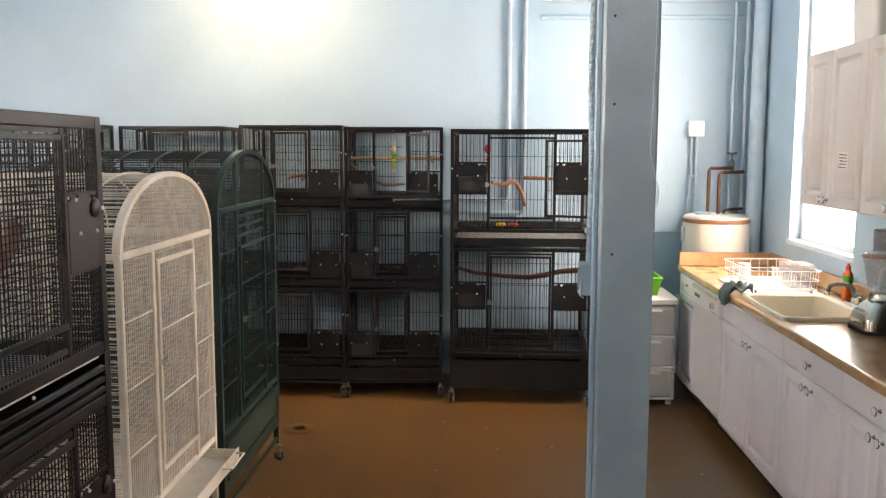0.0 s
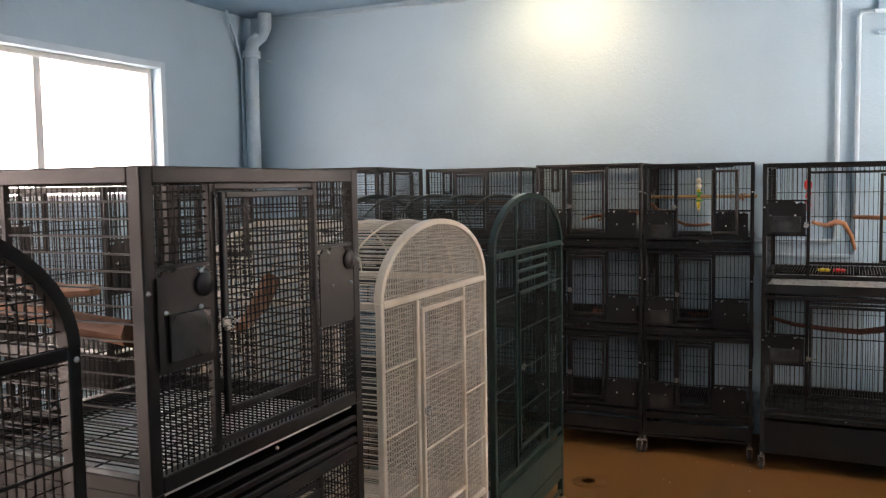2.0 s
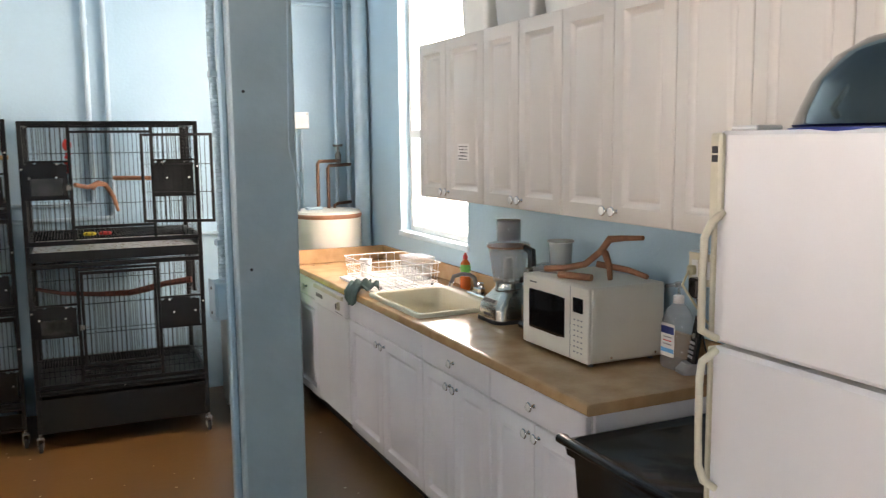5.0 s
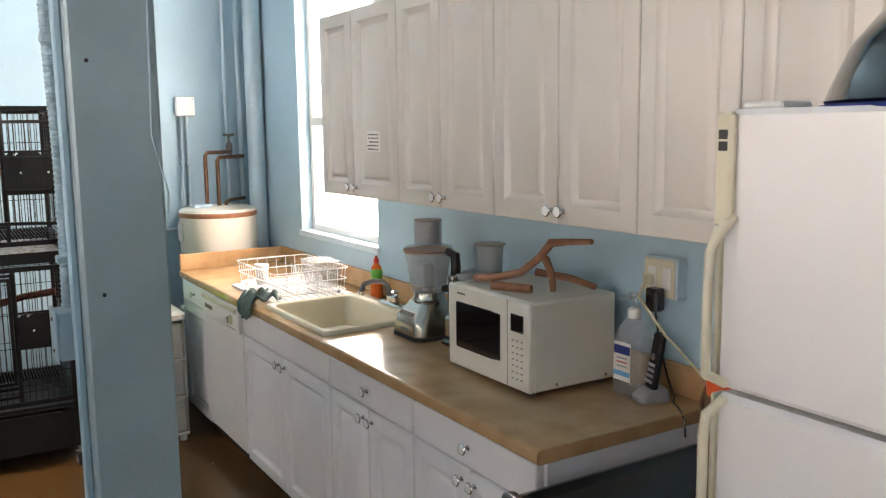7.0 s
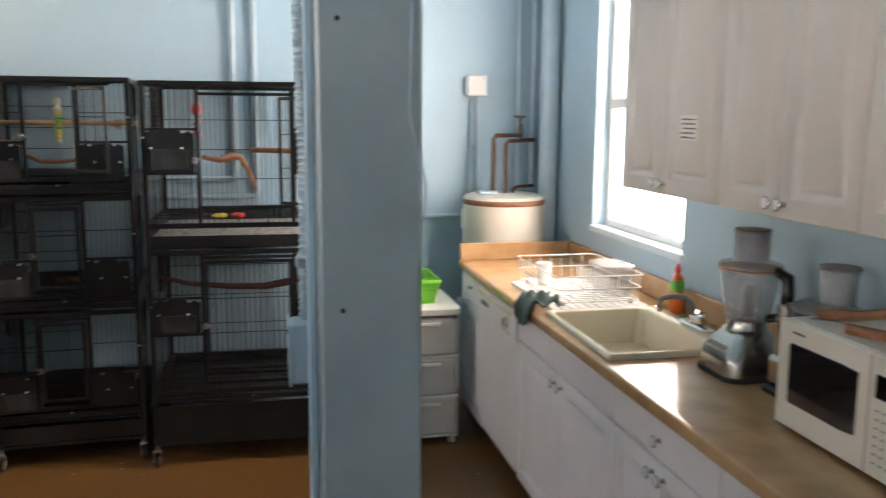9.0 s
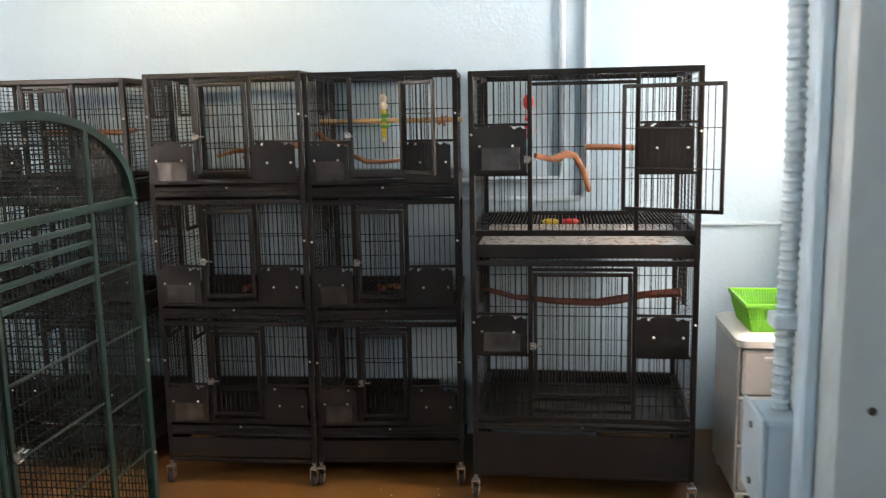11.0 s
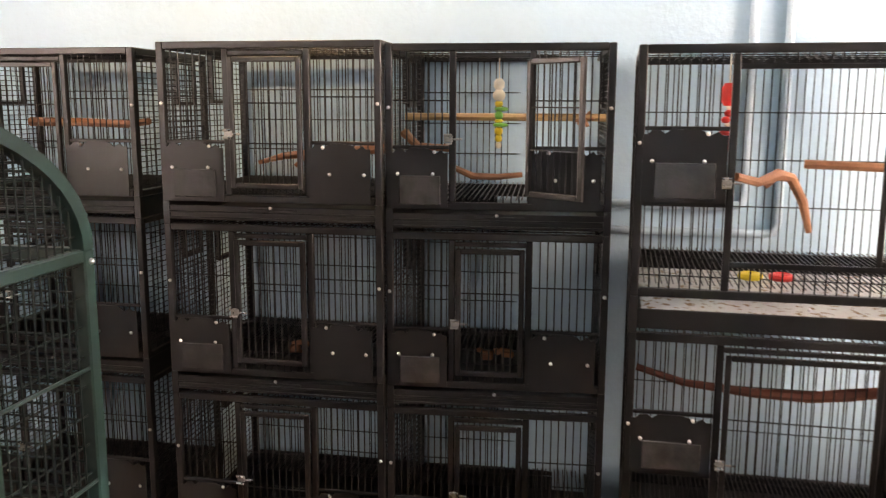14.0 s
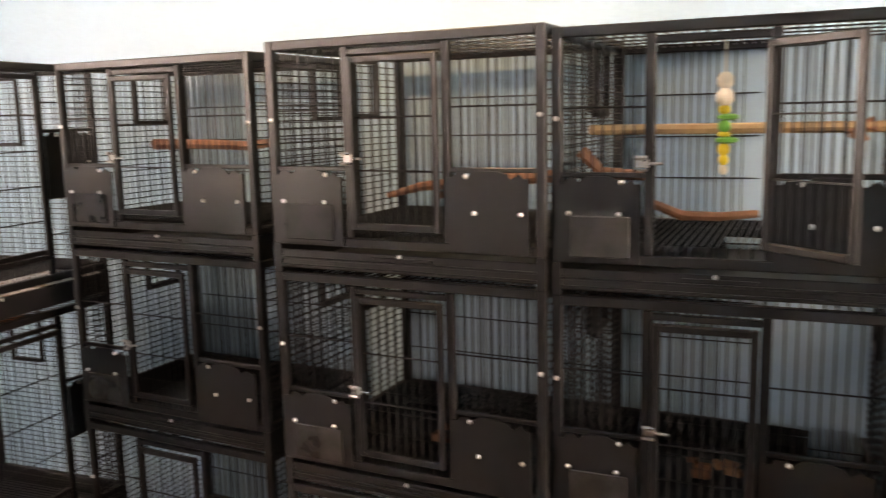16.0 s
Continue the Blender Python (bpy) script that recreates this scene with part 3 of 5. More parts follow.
def caster(cage, x, y):
    y -= 0.012
    c = part("caster", Geo().box(x - 0.018, y - 0.012, 0.028, x - 0.013, y + 0.018, 0.082, 0.002).box(x + 0.013, y - 0.012, 0.028, x + 0.018, y + 0.018, 0.082, 0.002).box(x - 0.019, y - 0.014, 0.078, x + 0.019, y + 0.02, 0.088, 0.003).rod((x, y + 0.012, 0.086), (x, y + 0.012, 0.104), 0.009, 8, True), WORN_CHROME, cage, "worn chrome caster")
    part("wheel", Geo().lathe([(0.012, -0.011), (0.026, -0.01), (0.029, -0.005), (0.029, 0.005), (0.026, 0.01), (0.012, 0.011)], 16, pose(x, y, 0.029, 0, 90, 0)), RUBBER, c)
    part("hub", Geo().lathe([(0.013, -0.0125), (0.015, -0.011), (0.015, 0.011), (0.013, 0.0125)], 14, pose(x, y, 0.029, 0, 90, 0)), WORN_CHROME, c)


def stand(cage, w, d, z, post=0.022, apron=0.12):
    """Legs, deep front apron, lower rails and casters under a cage; z is its top."""
    for x in (0, w - post):
        for y in (0, d - post):
            part("leg", Geo().box(x, y, 0.1, x + post, y + post, z, 0.002), BLACK, cage)
    for a in ((post, 0.001, w - post, 0.006), (post, d - 0.02, w - post, d - 0.016), (0.003, post, 0.008, d - post), (w - 0.008, post, w - 0.003, d - post)):
        part("apron", Geo().box(a[0], a[1], z - apron, a[2], a[3], z - 0.004, 0.002), PLATE, cage)
    for y in (0.0, d - 0.018):
        part("lower_rail", Geo().box(post, y, 0.1, w - post, y + 0.018, 0.116, 0.002), BLACK, cage)
    for x in (0.011, w - 0.011):
        for y in (-0.004, d - 0.015):
            caster(cage, x, y)


def triple_stack(label, m, w=0.71, d=0.65, top=1.89, opened=(), group="triple cage stacks", x1=0.213, x2=0.47):
    c = thing("bird_cage", label, "bird cage", group, m)
    hs, tr = 0.487, 0.070
    z = top - hs
    for k in range(3):
        o = dict(opened).get(k, 0.0)
        tier(c, w, d, hs, z, x1, x2, (z + 0.045, z + hs - 0.046), (z + 0.004, z + 0.18), open_angle=o, gap=0.0225)
        tray_box(c, w, d, z - tr, z)
        z -= hs + tr
    zb = z + hs
    stand(c, w, d, zb, apron=min(0.09, zb - 0.12))
    return c


triple_stack("black three-tier bird cage on chrome casters against the wall", pose(-1.08, 6.437, 0, 0, 0, 0.4))
triple_stack("black three-tier bird cage with its top door open", pose(-0.364, 6.46, 0, 0, 0, 3.6), w=0.672, top=1.88, opened=((0, 140.0),), x1=0.192, x2=0.425)
triple_stack("black three-tier bird cage partly hidden behind others", pose(-1.964, 6.56, 0), w=0.735, top=1.884, d=0.53)


def double_cage(label, m, w, d, top, h1, tr, h2, x1, x2, doors, plates, post=0.024, gap=0.0215, opened=0.0, group="", mesh_front=0.0, base=0.2, lined=2, side=0.0185, bands=0.09, hinge_x=0.0, **more):
    c = thing("bird_cage", label, "bird cage", group, m)
    za = top - h1
    tier(c, w, d, h1, za, x1, x2, doors[0], plates[0], post, opened, gap, side, hinge_x, mesh_front=mesh_front, bands=(za + bands,), floor_z=0.035, **more)
    tray_box(c, w, d, za - tr, za, post, False, lined)
    zb = za - tr - h2
    tier(c, w, d, h2, zb, x1, x2, doors[1], plates[1], post, 0.0, gap, side, mesh_front=mesh_front, bands=(zb + bands * 0.5, zb + bands), floor_z=0.035, **more)
    tray_box(c, w, d, zb - 0.05, zb, post, True)
    stand(c, w, d, zb - 0.05, post, base)
    return c


double_cage("wide black two-tier bird cage with its upper door swung open", pose(0.363, 6.376, 0, 0, 0, -1.3), 0.953, 0.69, 1.865, 0.69, 0.105, 0.715, 0.245, 0.683,
            ((1.285, 1.795), (0.475, 1.02)), ((1.441, 1.637), (0.66, 0.83)), opened=157.0, group="wide cages", hinge_x=-0.05, lined=1, gap=0.027, side=0.022, cross=0.165)

# the near black cage facing the aisle
double_cage("black two-tier cage of heavy square tube facing the aisle", pose(-0.48, 2.165, 0, 0, 0, 90), 0.83, 0.68, 1.81, 0.655, 0.115, 0.70, 0.20, 0.60,
            ((1.27, 1.758), (0.50, 0.98)), ((1.405, 1.60), (0.62, 0.82)), post=0.034, gap=0.0165, mesh_front=0.0175, group="aisle cages", side=0.034, base=0.16, bands=0.045, lined=3, grate=0.021, side_v=0.3, plain=True)
# a cage behind it, facing the same way
double_cage("black two-tier bird cage behind the aisle cages", pose(-1.6, 1.95, 0, 0, 0, 90), 0.9, 0.6, 1.655, 0.60, 0.09, 0.66, 0.25, 0.63,
            ((1.10, 1.62), (0.36, 0.86)), ((1.27, 1.45), (0.52, 0.70)), group="rear cages")
double_cage("black two-tier bird cage standing before the west window", pose(-1.85, 3.4, 0, 0, 0, 90), 0.95, 0.6, 1.78, 0.69, 0.09, 0.72, 0.25, 0.68,
            ((1.17, 1.74), (0.39, 0.94)), ((1.36, 1.56), (0.57, 0.75)), group="rear cages")
# a cage with horizontal bars turned along the side
double_cage("black two-tier bird cage turned beside the rear row", pose(-2.03, 5.95, 0, 0, 0, 96), 0.9, 0.6, 1.895, 0.69, 0.09, 0.72, 0.25, 0.65,
            ((1.28, 1.86), (0.50, 1.05)), ((1.48, 1.68), (0.68, 0.86)), group="rear cages")


def arch_cage(label, m, w, d, base_z, rise, low, frame_m, wire_m, group="aisle cages", post=0.028, dx=(0.27, 0.62), gap=0.017, row=0.03, rails=3, bars_top=0.027, rings=5, tray_out=0.0, hatch=True, lintels=1, wire=0.0018):
    """A dome-top cage: arched front and back, bars bent over a barrel roof, a framed front door, tray and stand."""
    c = thing("bird_cage", label, "bird cage", group, m)
    rise_at = lambda x: rise * math.sqrt(max(0.0, 1 - ((x - w / 2) / (w / 2)) ** 2))
    g = Geo()
    for x in (0, w - post):
        for y in (0, d - post):
            g.box(x, y, 0.1, x + post, y + post, base_z, 0.003)
    for zz in (low, base_z - 0.02):
        g.box(post, 0, zz, w - post, 0.02, zz + 0.022, 0.003)
        g.box(post, d - 0.02, zz, w - post, d, zz + 0.022, 0.003)
        for x in (0.003, w - post + 0.003):
            g.box(x, post, zz, x + post - 0.006, d - post, zz + 0.022, 0.003)
    part("frame", g, frame_m, c)
    n = 28
    for y in (0.0, d - 0.026):
        rings2 = []
        for i in range(n + 1):
            a = math.pi - math.pi * i / n
            ca, sa = math.cos(a), math.sin(a)
            x, zz = w / 2 + (w / 2 - 0.001) * ca, base_z + rise * sa
            xi, zi = w / 2 + (w / 2 - post) * ca, base_z + (rise - post * 0.8) * sa
            rings2.append([(x, y, zz), (xi, y, zi), (xi, y + 0.026, zi), (x, y + 0.026, zz)])
        part("arch", Geo().loops(rings2), frame_m, c, smooth=50)
    g = Geo()
    zt = lambda u: base_z + rise_at(u)
    for u in span(post, w - post, gap)[1:-1]:
        g.rod((u, 0.011, low + 0.02), (u, 0.011, zt(u) - 0.012), wire)
    for zz in span(low + 0.02, base_z + rise - 0.03, row)[1:-1]:
        if zz <= base_z:
            g.rod((post, 0.014, zz), (w - post, 0.014, zz), wire * 0.9)
        else:
            q = (w / 2) * math.sqrt(max(0.0, 1 - ((zz - base_z) / rise) ** 2)) - 0.012
            g.rod((w / 2 - q, 0.014, zz), (w / 2 + q, 0.014, zz), wire * 0.9)
    tagged(part("front_bars", g, wire_m, c), kind="stuff")
    g = Geo()
    for u in span(post, w - post, gap)[1:-1]:
        g.rod((u, d - 0.012, low + 0.02), (u, d - 0.012, zt(u) - 0.012), 0.0018)
    for zz in span(low + 0.02, base_z, 0.2)[1:-1]:
        g.rod((post, d - 0.014, zz), (w - post, d - 0.014, zz), 0.002)
    tagged(part("back_bars", g, wire_m, c), kind="stuff")
    for x in (0.012, w - 0.012):
        g = Geo()
        for zz in span(low + 0.02, base_z, 0.0245)[1:-1]:
            g.rod((x, post, zz), (x, d - post, zz), 0.0022)
        for y in span(post, d - post, 0.2)[1:-1]:
            g.rod((x, y, low + 0.02), (x, y, base_z - 0.01), 0.003)
        tagged(part("side_bars", g, wire_m, c), kind="stuff")
    g = Geo()
    na = max(10, round(math.pi * (w / 2 + rise) / 2 / bars_top))
    for i in range(1, na):
        a = math.pi * i / na
        x, zz = w / 2 + (w / 2 - 0.012) * math.cos(a), base_z + (rise - 0.01) * math.sin(a)
        g.rod((x, 0.02, zz), (x, d - 0.02, zz), 0.0024)
    tagged(part("roof_bars", g, wire_m, c), kind="stuff")
    for k in range(1, rings):
        y = d * k / rings
        pts = [(w / 2 + (w / 2 - 0.007) * math.cos(math.pi * i / 24), y, base_z + (rise - 0.005) * math.sin(math.pi * i / 24)) for i in range(25)]
        part("roof_hoop", Geo().tube(pts, 0.0035, 6), frame_m, c)
    # front posts, door, lintels
    x1, x2 = dx
    g = Geo()
    for x in (x1 - 0.02, x2):
        g.box(x, -0.003, low + 0.022, x + 0.02, 0.009, base_z - 0.02, 0.003)
        if hatch:
            g.box(x, -0.003, base_z + 0.002, x + 0.02, 0.009, base_z + rise_at(x + 0.01) - 0.02, 0.003)
    for k in range(lintels):
        g.box(x1, -0.002, base_z - 0.06 - 0.045 * k, x2, 0.008, base_z - 0.045 - 0.045 * k, 0.003)
    part("door_posts", g, frame_m, c)
    dz1, dz0 = base_z - 0.05 - 0.045 * lintels, low + 0.10
    door = part("door", rect_frame(g := Geo(), x1 + 0.004, x2 - 0.004, dz0, dz1, 0.016, lambda a, e, cc, f: g.box(a, -0.012, e, cc, -0.001, f, 0.002)), frame_m, c)
    for zz in span(dz0, dz1, (dz1 - dz0) / (rails + 1))[1:-1]:
        part("door_rail", Geo().rod((x1 + 0.018, -0.005, zz), (x2 - 0.018, -0.005, zz), 0.0035, 6, True), frame_m, door)
    for a, e in ((post, x1 - 0.02), (x2 + 0.02, w - post)):
        for zz in span(low + 0.02, base_z, (base_z - low) / (rails + 2))[1:-1]:
            part("side_rail", Geo().rod((a, 0.005, zz), (e, 0.005, zz), 0.0035, 6), frame_m, c)
    latch(door, x1 + 0.02, -0.012, (dz0 + dz1) / 2 + 0.02)
    # grate, tray, skirt, casters
    gr = lambda u, v, l: (u, v, low + 0.03 - l)
    tagged(part("floor_grate", grid(Geo(), post, w - post, post, d - post, 0.02, 0.15, gr), wire_m, c), kind="stuff")
    t = part("tray", Geo().box(post, -tray_out - 0.004, low - 0.075, w - post, d - post - tray_out, low - 0.07).box(post, -tray_out - 0.01, low - 0.075, w - post, -tray_out - 0.004, low - 0.02, 0.003), frame_m, c)
    if tray_out:
        for x in (post, w - post - 0.008):
            part("tray_side", Geo().box(x, -tray_out - 0.004, low - 0.07, x + 0.008, d - post - tray_out, low - 0.03, 0.002), frame_m, t)
        part("pull", Geo().tube([(w * 0.72, -tray_out - 0.008, low - 0.03), (w * 0.72, -tray_out - 0.045, low - 0.03), (w * 0.92, -tray_out - 0.045, low - 0.03), (w * 0.92, -tray_out - 0.008, low - 0.03)], 0.004, 8), frame_m, t)
    for y in (0.002, d - 0.018):
        for zz in (low - 0.10, 0.12):
            part("lower_rail", Geo().box(post, y, zz, w - post, y + 0.016, zz + 0.02, 0.003), frame_m, c)
    for x in (0.014, w - 0.014):
        for y in (0.012, d - 0.012):
            caster(c, x, y)
    for zz in (base_z - 0.02, low + 0.5, low + 0.2):
        bolt(c, w - 0.012, -0.0, zz)
    return c


white_cage = arch_cage("ivory dome-top bird cage with its tray pulled out", pose(-0.54, 3.225, 0, 0, 0, 90), 0.895, 0.72, 1.398, 0.247, 0.50, IVORY, IVORYW, tray_out=0.09, gap=0.0165, row=0.0205, hatch=False, dx=(0.27, 0.65), rails=2, post=0.022, lintels=0, wire=0.0024)
green_cage = arch_cage("dark green dome-top bird cage on chrome casters", pose(-0.545, 4.22, 0, 0, 0, 90), 1.015, 0.85, 1.468, 0.255, 0.46, GREEN, GREENW, gap=0.020, row=0.05, rails=3, dx=(0.29, 0.74), lintels=3)
g = Geo().box(0.03, 0.002, 0.20, 0.985, 0.008, 0.44, 0.002).box(0.06, -0.004, 0.36, 0.955, 0.002, 0.40, 0.002).box(0.06, -0.004, 0.25, 0.955, 0.002, 0.28, 0.002)
part("skirt", g, GREEN, green_cage)
arch_cage("black dome-top bird cage standing at the aisle", pose(-0.47, 1.10, 0, 0, 0, 90), 0.9, 0.7, 1.49, 0.27, 0.46, BLACK, BARS, gap=0.018, row=0.03, dx=(0.26, 0.64))


# ---- perches and toys in the cages ----
def branch(label, pts, rs, material=WOOD, name="perch", group="cage perches", twigs=()):
    t = thing(name, label, "perch", group)
    part("stem", Geo().tube(pts, rs, 8), material, t)
    for tp, tr in twigs:
        part("twig", Geo().tube(tp, tr, 7), material, t)
    return t


branch("reddish manzanita perch across the top cage", [(-0.770, 6.470, 1.525), (-0.700, 6.510, 1.545), (-0.620, 6.570, 1.550), (-0.400, 6.630, 1.565)], [0.006, 0.011, 0.014, 0.015], twigs=[([(-0.640, 6.560, 1.550), (-0.680, 6.550, 1.510)], 0.007)])
branch("pale straight wooden dowel perch", [(-0.365, 6.740, 1.665), (0.305, 6.740, 1.665)], 0.012, DOWEL)
branch("short curved brown perch", [(-0.180, 6.540, 1.520), (-0.120, 6.600, 1.485), (-0.050, 6.640, 1.480), (0.030, 6.650, 1.488)], [0.009, 0.011, 0.01, 0.008])
branch("brown perch mounted on the side of the cage", [(-0.340, 6.600, 1.620), (-0.290, 6.590, 1.575), (-0.180, 6.580, 1.570)], [0.016, 0.013, 0.011])
branch("forked pale branch perch beside the open door", [(0.640, 6.440, 1.510), (0.710, 6.500, 1.490), (0.770, 6.540, 1.510), (0.810, 6.560, 1.500), (0.850, 6.580, 1.430), (0.875, 6.590, 1.340)], [0.012, 0.013, 0.018, 0.015, 0.014, 0.009], twigs=[([(0.770, 6.540, 1.510), (0.735, 6.530, 1.475)], [0.012, 0.008])])
branch("short straight red-brown dowel perch", [(0.860, 6.640, 1.535), (1.150, 6.560, 1.530)], 0.013)
branch("long dark wavy branch perch", [(0.400, 6.570, 0.910), (0.540, 6.550, 0.875), (0.740, 6.550, 0.855), (0.910, 6.570, 0.845), (1.010, 6.550, 0.865), (1.110, 6.510, 0.895), (1.260, 6.470, 0.915)], [0.011, 0.012, 0.015, 0.018, 0.02, 0.017, 0.02], DARKWOOD)
branch("reddish manzanita perch across the top cage", [(-1.700, 6.680, 1.640), (-1.500, 6.670, 1.640), (-1.320, 6.660, 1.635), (-1.230, 6.650, 1.645)], [0.016, 0.014, 0.013, 0.011])
branch("thick reddish branch perch", [(-0.515, 2.50, 1.44), (-0.545, 2.58, 1.455), (-0.57, 2.66, 1.485), (-0.585, 2.72, 1.525)], [0.013, 0.018, 0.024, 0.026])
branch("thick reddish branch perch", [(-1.1, 2.30, 1.50), (-0.9, 2.26, 1.495), (-0.7, 2.21, 1.485), (-0.55, 2.20, 1.475)], [0.02, 0.024, 0.026, 0.028])
branch("thick reddish branch perch", [(-1.12, 2.42, 1.54), (-0.9, 2.36, 1.53), (-0.75, 2.3, 1.545)], [0.018, 0.016, 0.013])
branch("thin reddish branch perch in the side cage", [(-2.7, 6.4, 1.05), (-2.4, 6.5, 1.07), (-2.2, 6.55, 1.09)], [0.015, 0.013, 0.011])


def hanging_toy(label, x, y, top, beads, cage_top):
    t = thing("bird_toy", label, "bird toy", "hanging toys")
    part("string", Geo().rod((x, y, cage_top), (x, y, top), 0.002, 5, True), CREAM, t)
    z = top
    for mtl, r, hgt, off in beads:
        part("bead", Geo().lathe([(r * 0.55, -hgt), (r, -hgt * 0.7), (r, -hgt * 0.3), (r * 0.55, 0)], 10, Matrix.Translation((x + off, y, z))), mtl, t)
        z -= hgt * 0.95
    return t


hanging_toy("hanging toy of cream rope with green and yellow beads", -0.05, 6.68, 1.785, [(CREAM, 0.017, 0.036, 0), (CREAM, 0.019, 0.036, 0), (YELLOW, 0.013, 0.02, 0), (TOYGREEN, 0.022, 0.014, 0.008), (TOYGREEN, 0.013, 0.026, 0), (YELLOW, 0.014, 0.012, 0), (TOYGREEN, 0.024, 0.014, 0.006), (YELLOW, 0.013, 0.026, 0), (YELLOW, 0.011, 0.022, 0), (CREAM, 0.009, 0.022, 0)], 1.865)
hanging_toy("hanging red block toy with small beads", 0.612, 6.46, 1.765, [(RED, 0.023, 0.062, 0), (CREAM, 0.009, 0.014, 0.003), (RED, 0.015, 0.02, 0.005), (RED, 0.012, 0.018, -0.005), (CREAM, 0.008, 0.012, 0), (RED, 0.016, 0.022, -0.004), (RED, 0.014, 0.02, 0.006), (RED, 0.009, 0.03, 0)], 1.845)
for x, mtl, lab in ((0.705, YELLOW, "small yellow plastic toy on the cage floor"), (0.79, RED, "small red plastic toy on the cage floor")):
    t = thing("bird_toy", lab, "bird toy", "floor toys")
    part("ring", Geo().tube([(x + 0.026 * math.cos(i * math.pi / 6), 6.50 + 0.026 * math.sin(i * math.pi / 6), 1.221) for i in range(13)], 0.010, 8), mtl, t)
    part("bar", Geo().box(x - 0.034, 6.49, 1.213, x + 0.034, 6.51, 1.229, 0.004), mtl, t)
t = thing("bird_toy", "small faded red knotted toy on the perch", "bird toy", "hanging toys")
for k in range(4):
    part("knot", Geo().tube([(0.215 + 0.03 * math.cos(k * 1.7), 6.73, 1.66 + 0.025 * math.sin(k * 1.7)), (0.215, 6.735, 1.665), (0.215 - 0.02 * math.cos(k * 1.7), 6.74, 1.66 - 0.03 * math.sin(k * 1.7 + 0.6))], 0.006, 6), RUSTBAND, t)
rr = random.Random(3)
for cx, cy, cz, nm in ((-0.05, 6.7, 0.885, "husk"), (-0.75, 6.65, 0.885, "husk")):
    g = Geo()
    for i in range(6):
        x, y = cx + rr.uniform(-0.06, 0.06), cy + rr.uniform(-0.05, 0.05)
        g.box(-0.02, -0.008, 0, 0.02, 0.008, 0.01 + rr.random() * 0.012, 0.002, pose(x, y, cz - 0.006, rr.uniform(-20, 20), rr.uniform(-20, 20), rr.uniform(0, 180)))
    tagged(part("wood_chips", g, WOOD), "brown chewed wood chips on the cage floor", "debris", kind="stuff")
single("paper_bag", Geo().sheet(span(0, 1, 0.1), span(0, 1, 0.14), lambda u, v: (-1.84 + 0.14 * math.cos(u * 6.283) * (1 + 0.25 * math.sin(9 * v + 5 * u)), 2.70 + 0.15 * math.sin(u * 6.283) * (1 + 0.2 * math.cos(7 * v + 9 * u)), 1.656 + 0.15 * v)), KRAFT, "crumpled brown paper bag on top of a cage", "paper bag", solid=0.003)


# ---- kitchen ----
FX = 1.99  # plane of the base cabinet doors


def panel_door(y0, y1, z0, z1, x, t=0.019, rail=0.055):
    """A raised-panel door whose face looks to -x."""
    g = Geo()
    steps = ((0, t), (0, 0.006), (0.002, 0.002), (0.006, 0.0), (rail, 0.0), (rail + 0.002, 0.003), (rail + 0.017, 0.0135), (rail + 0.022, 0.014), (rail + 0.034, 0.004), (rail + 0.04, 0.002))
    rings = [[(x + dx, y0 + i, z0 + i), (x + dx, y0 + i, z1 - i), (x + dx, y1 - i, z1 - i), (x + dx, y1 - i, z0 + i)] for i, dx in steps]
    return g.loops(rings)


def knob(parent, x, y, z):
    k = part("knob", Geo().lathe([(0.009, 0), (0.006, 0.006), (0.005, 0.014), (0.017, 0.019), (0.0188, 0.022), (0.0165, 0.0245)], 14, pose(x, y, z, 0, -90, 0)), CHROME, parent, "chrome knob with a white ceramic centre")
    part("centre", Geo().lathe([(0.0157, 0.0245), (0.0135, 0.028), (0.007, 0.0302), (0.0005, 0.0306)], 14, pose(x, y, z, 0, -90, 0)), CERAMIC, k)


def base_cabinet(y0, y1, doors, drawer, label, handles=True):
    c = thing("base_cabinet", label, "cabinet", "base cabinets")
    g = Geo().box(FX + 0.02, y0, 0.1, X1 - 0.01, y0 + 0.016, 0.872).box(FX + 0.02, y1 - 0.016, 0.1, X1 - 0.01, y1, 0.872)
    g.box(FX + 0.02, y0 + 0.016, 0.1, X1 - 0.01, y1 - 0.016, 0.116).box(X1 - 0.03, y0 + 0.016, 0.116, X1 - 0.01, y1 - 0.016, 0.872)
    g.box(FX + 0.02, y0 + 0.016, 0.735, FX + 0.04, y1 - 0.016, 0.765).box(FX + 0.02, y0 + 0.016, 0.85, FX + 0.04, y1 - 0.016, 0.872)
    part("body", g, CARCASS, c)
    part("toe_kick", Geo().box(FX + 0.085, y0, 0.0, FX + 0.1, y1, 0.1), TOE, c)
    zt = 0.742
    if drawer:
        d = part("drawer_front", Geo().box(FX, y0 + 0.0035, 0.75, FX + 0.019, y1 - 0.0035, 0.866, 0.004), CABINET, c)
        if handles:
            knob(d, FX, (y0 + y1) / 2, 0.808)
    n = doors
    for i in range(n):
        a, b = y0 + (y1 - y0) * i / n + 0.004, y0 + (y1 - y0) * (i + 1) / n - 0.004
        d = part("door", panel_door(a, b, 0.112, zt, FX), CABINET, c)
        ky = (b - 0.03 if i == 0 else a + 0.03) if n == 2 else b - 0.035
        knob(d, FX, ky, zt - 0.04)
    return c


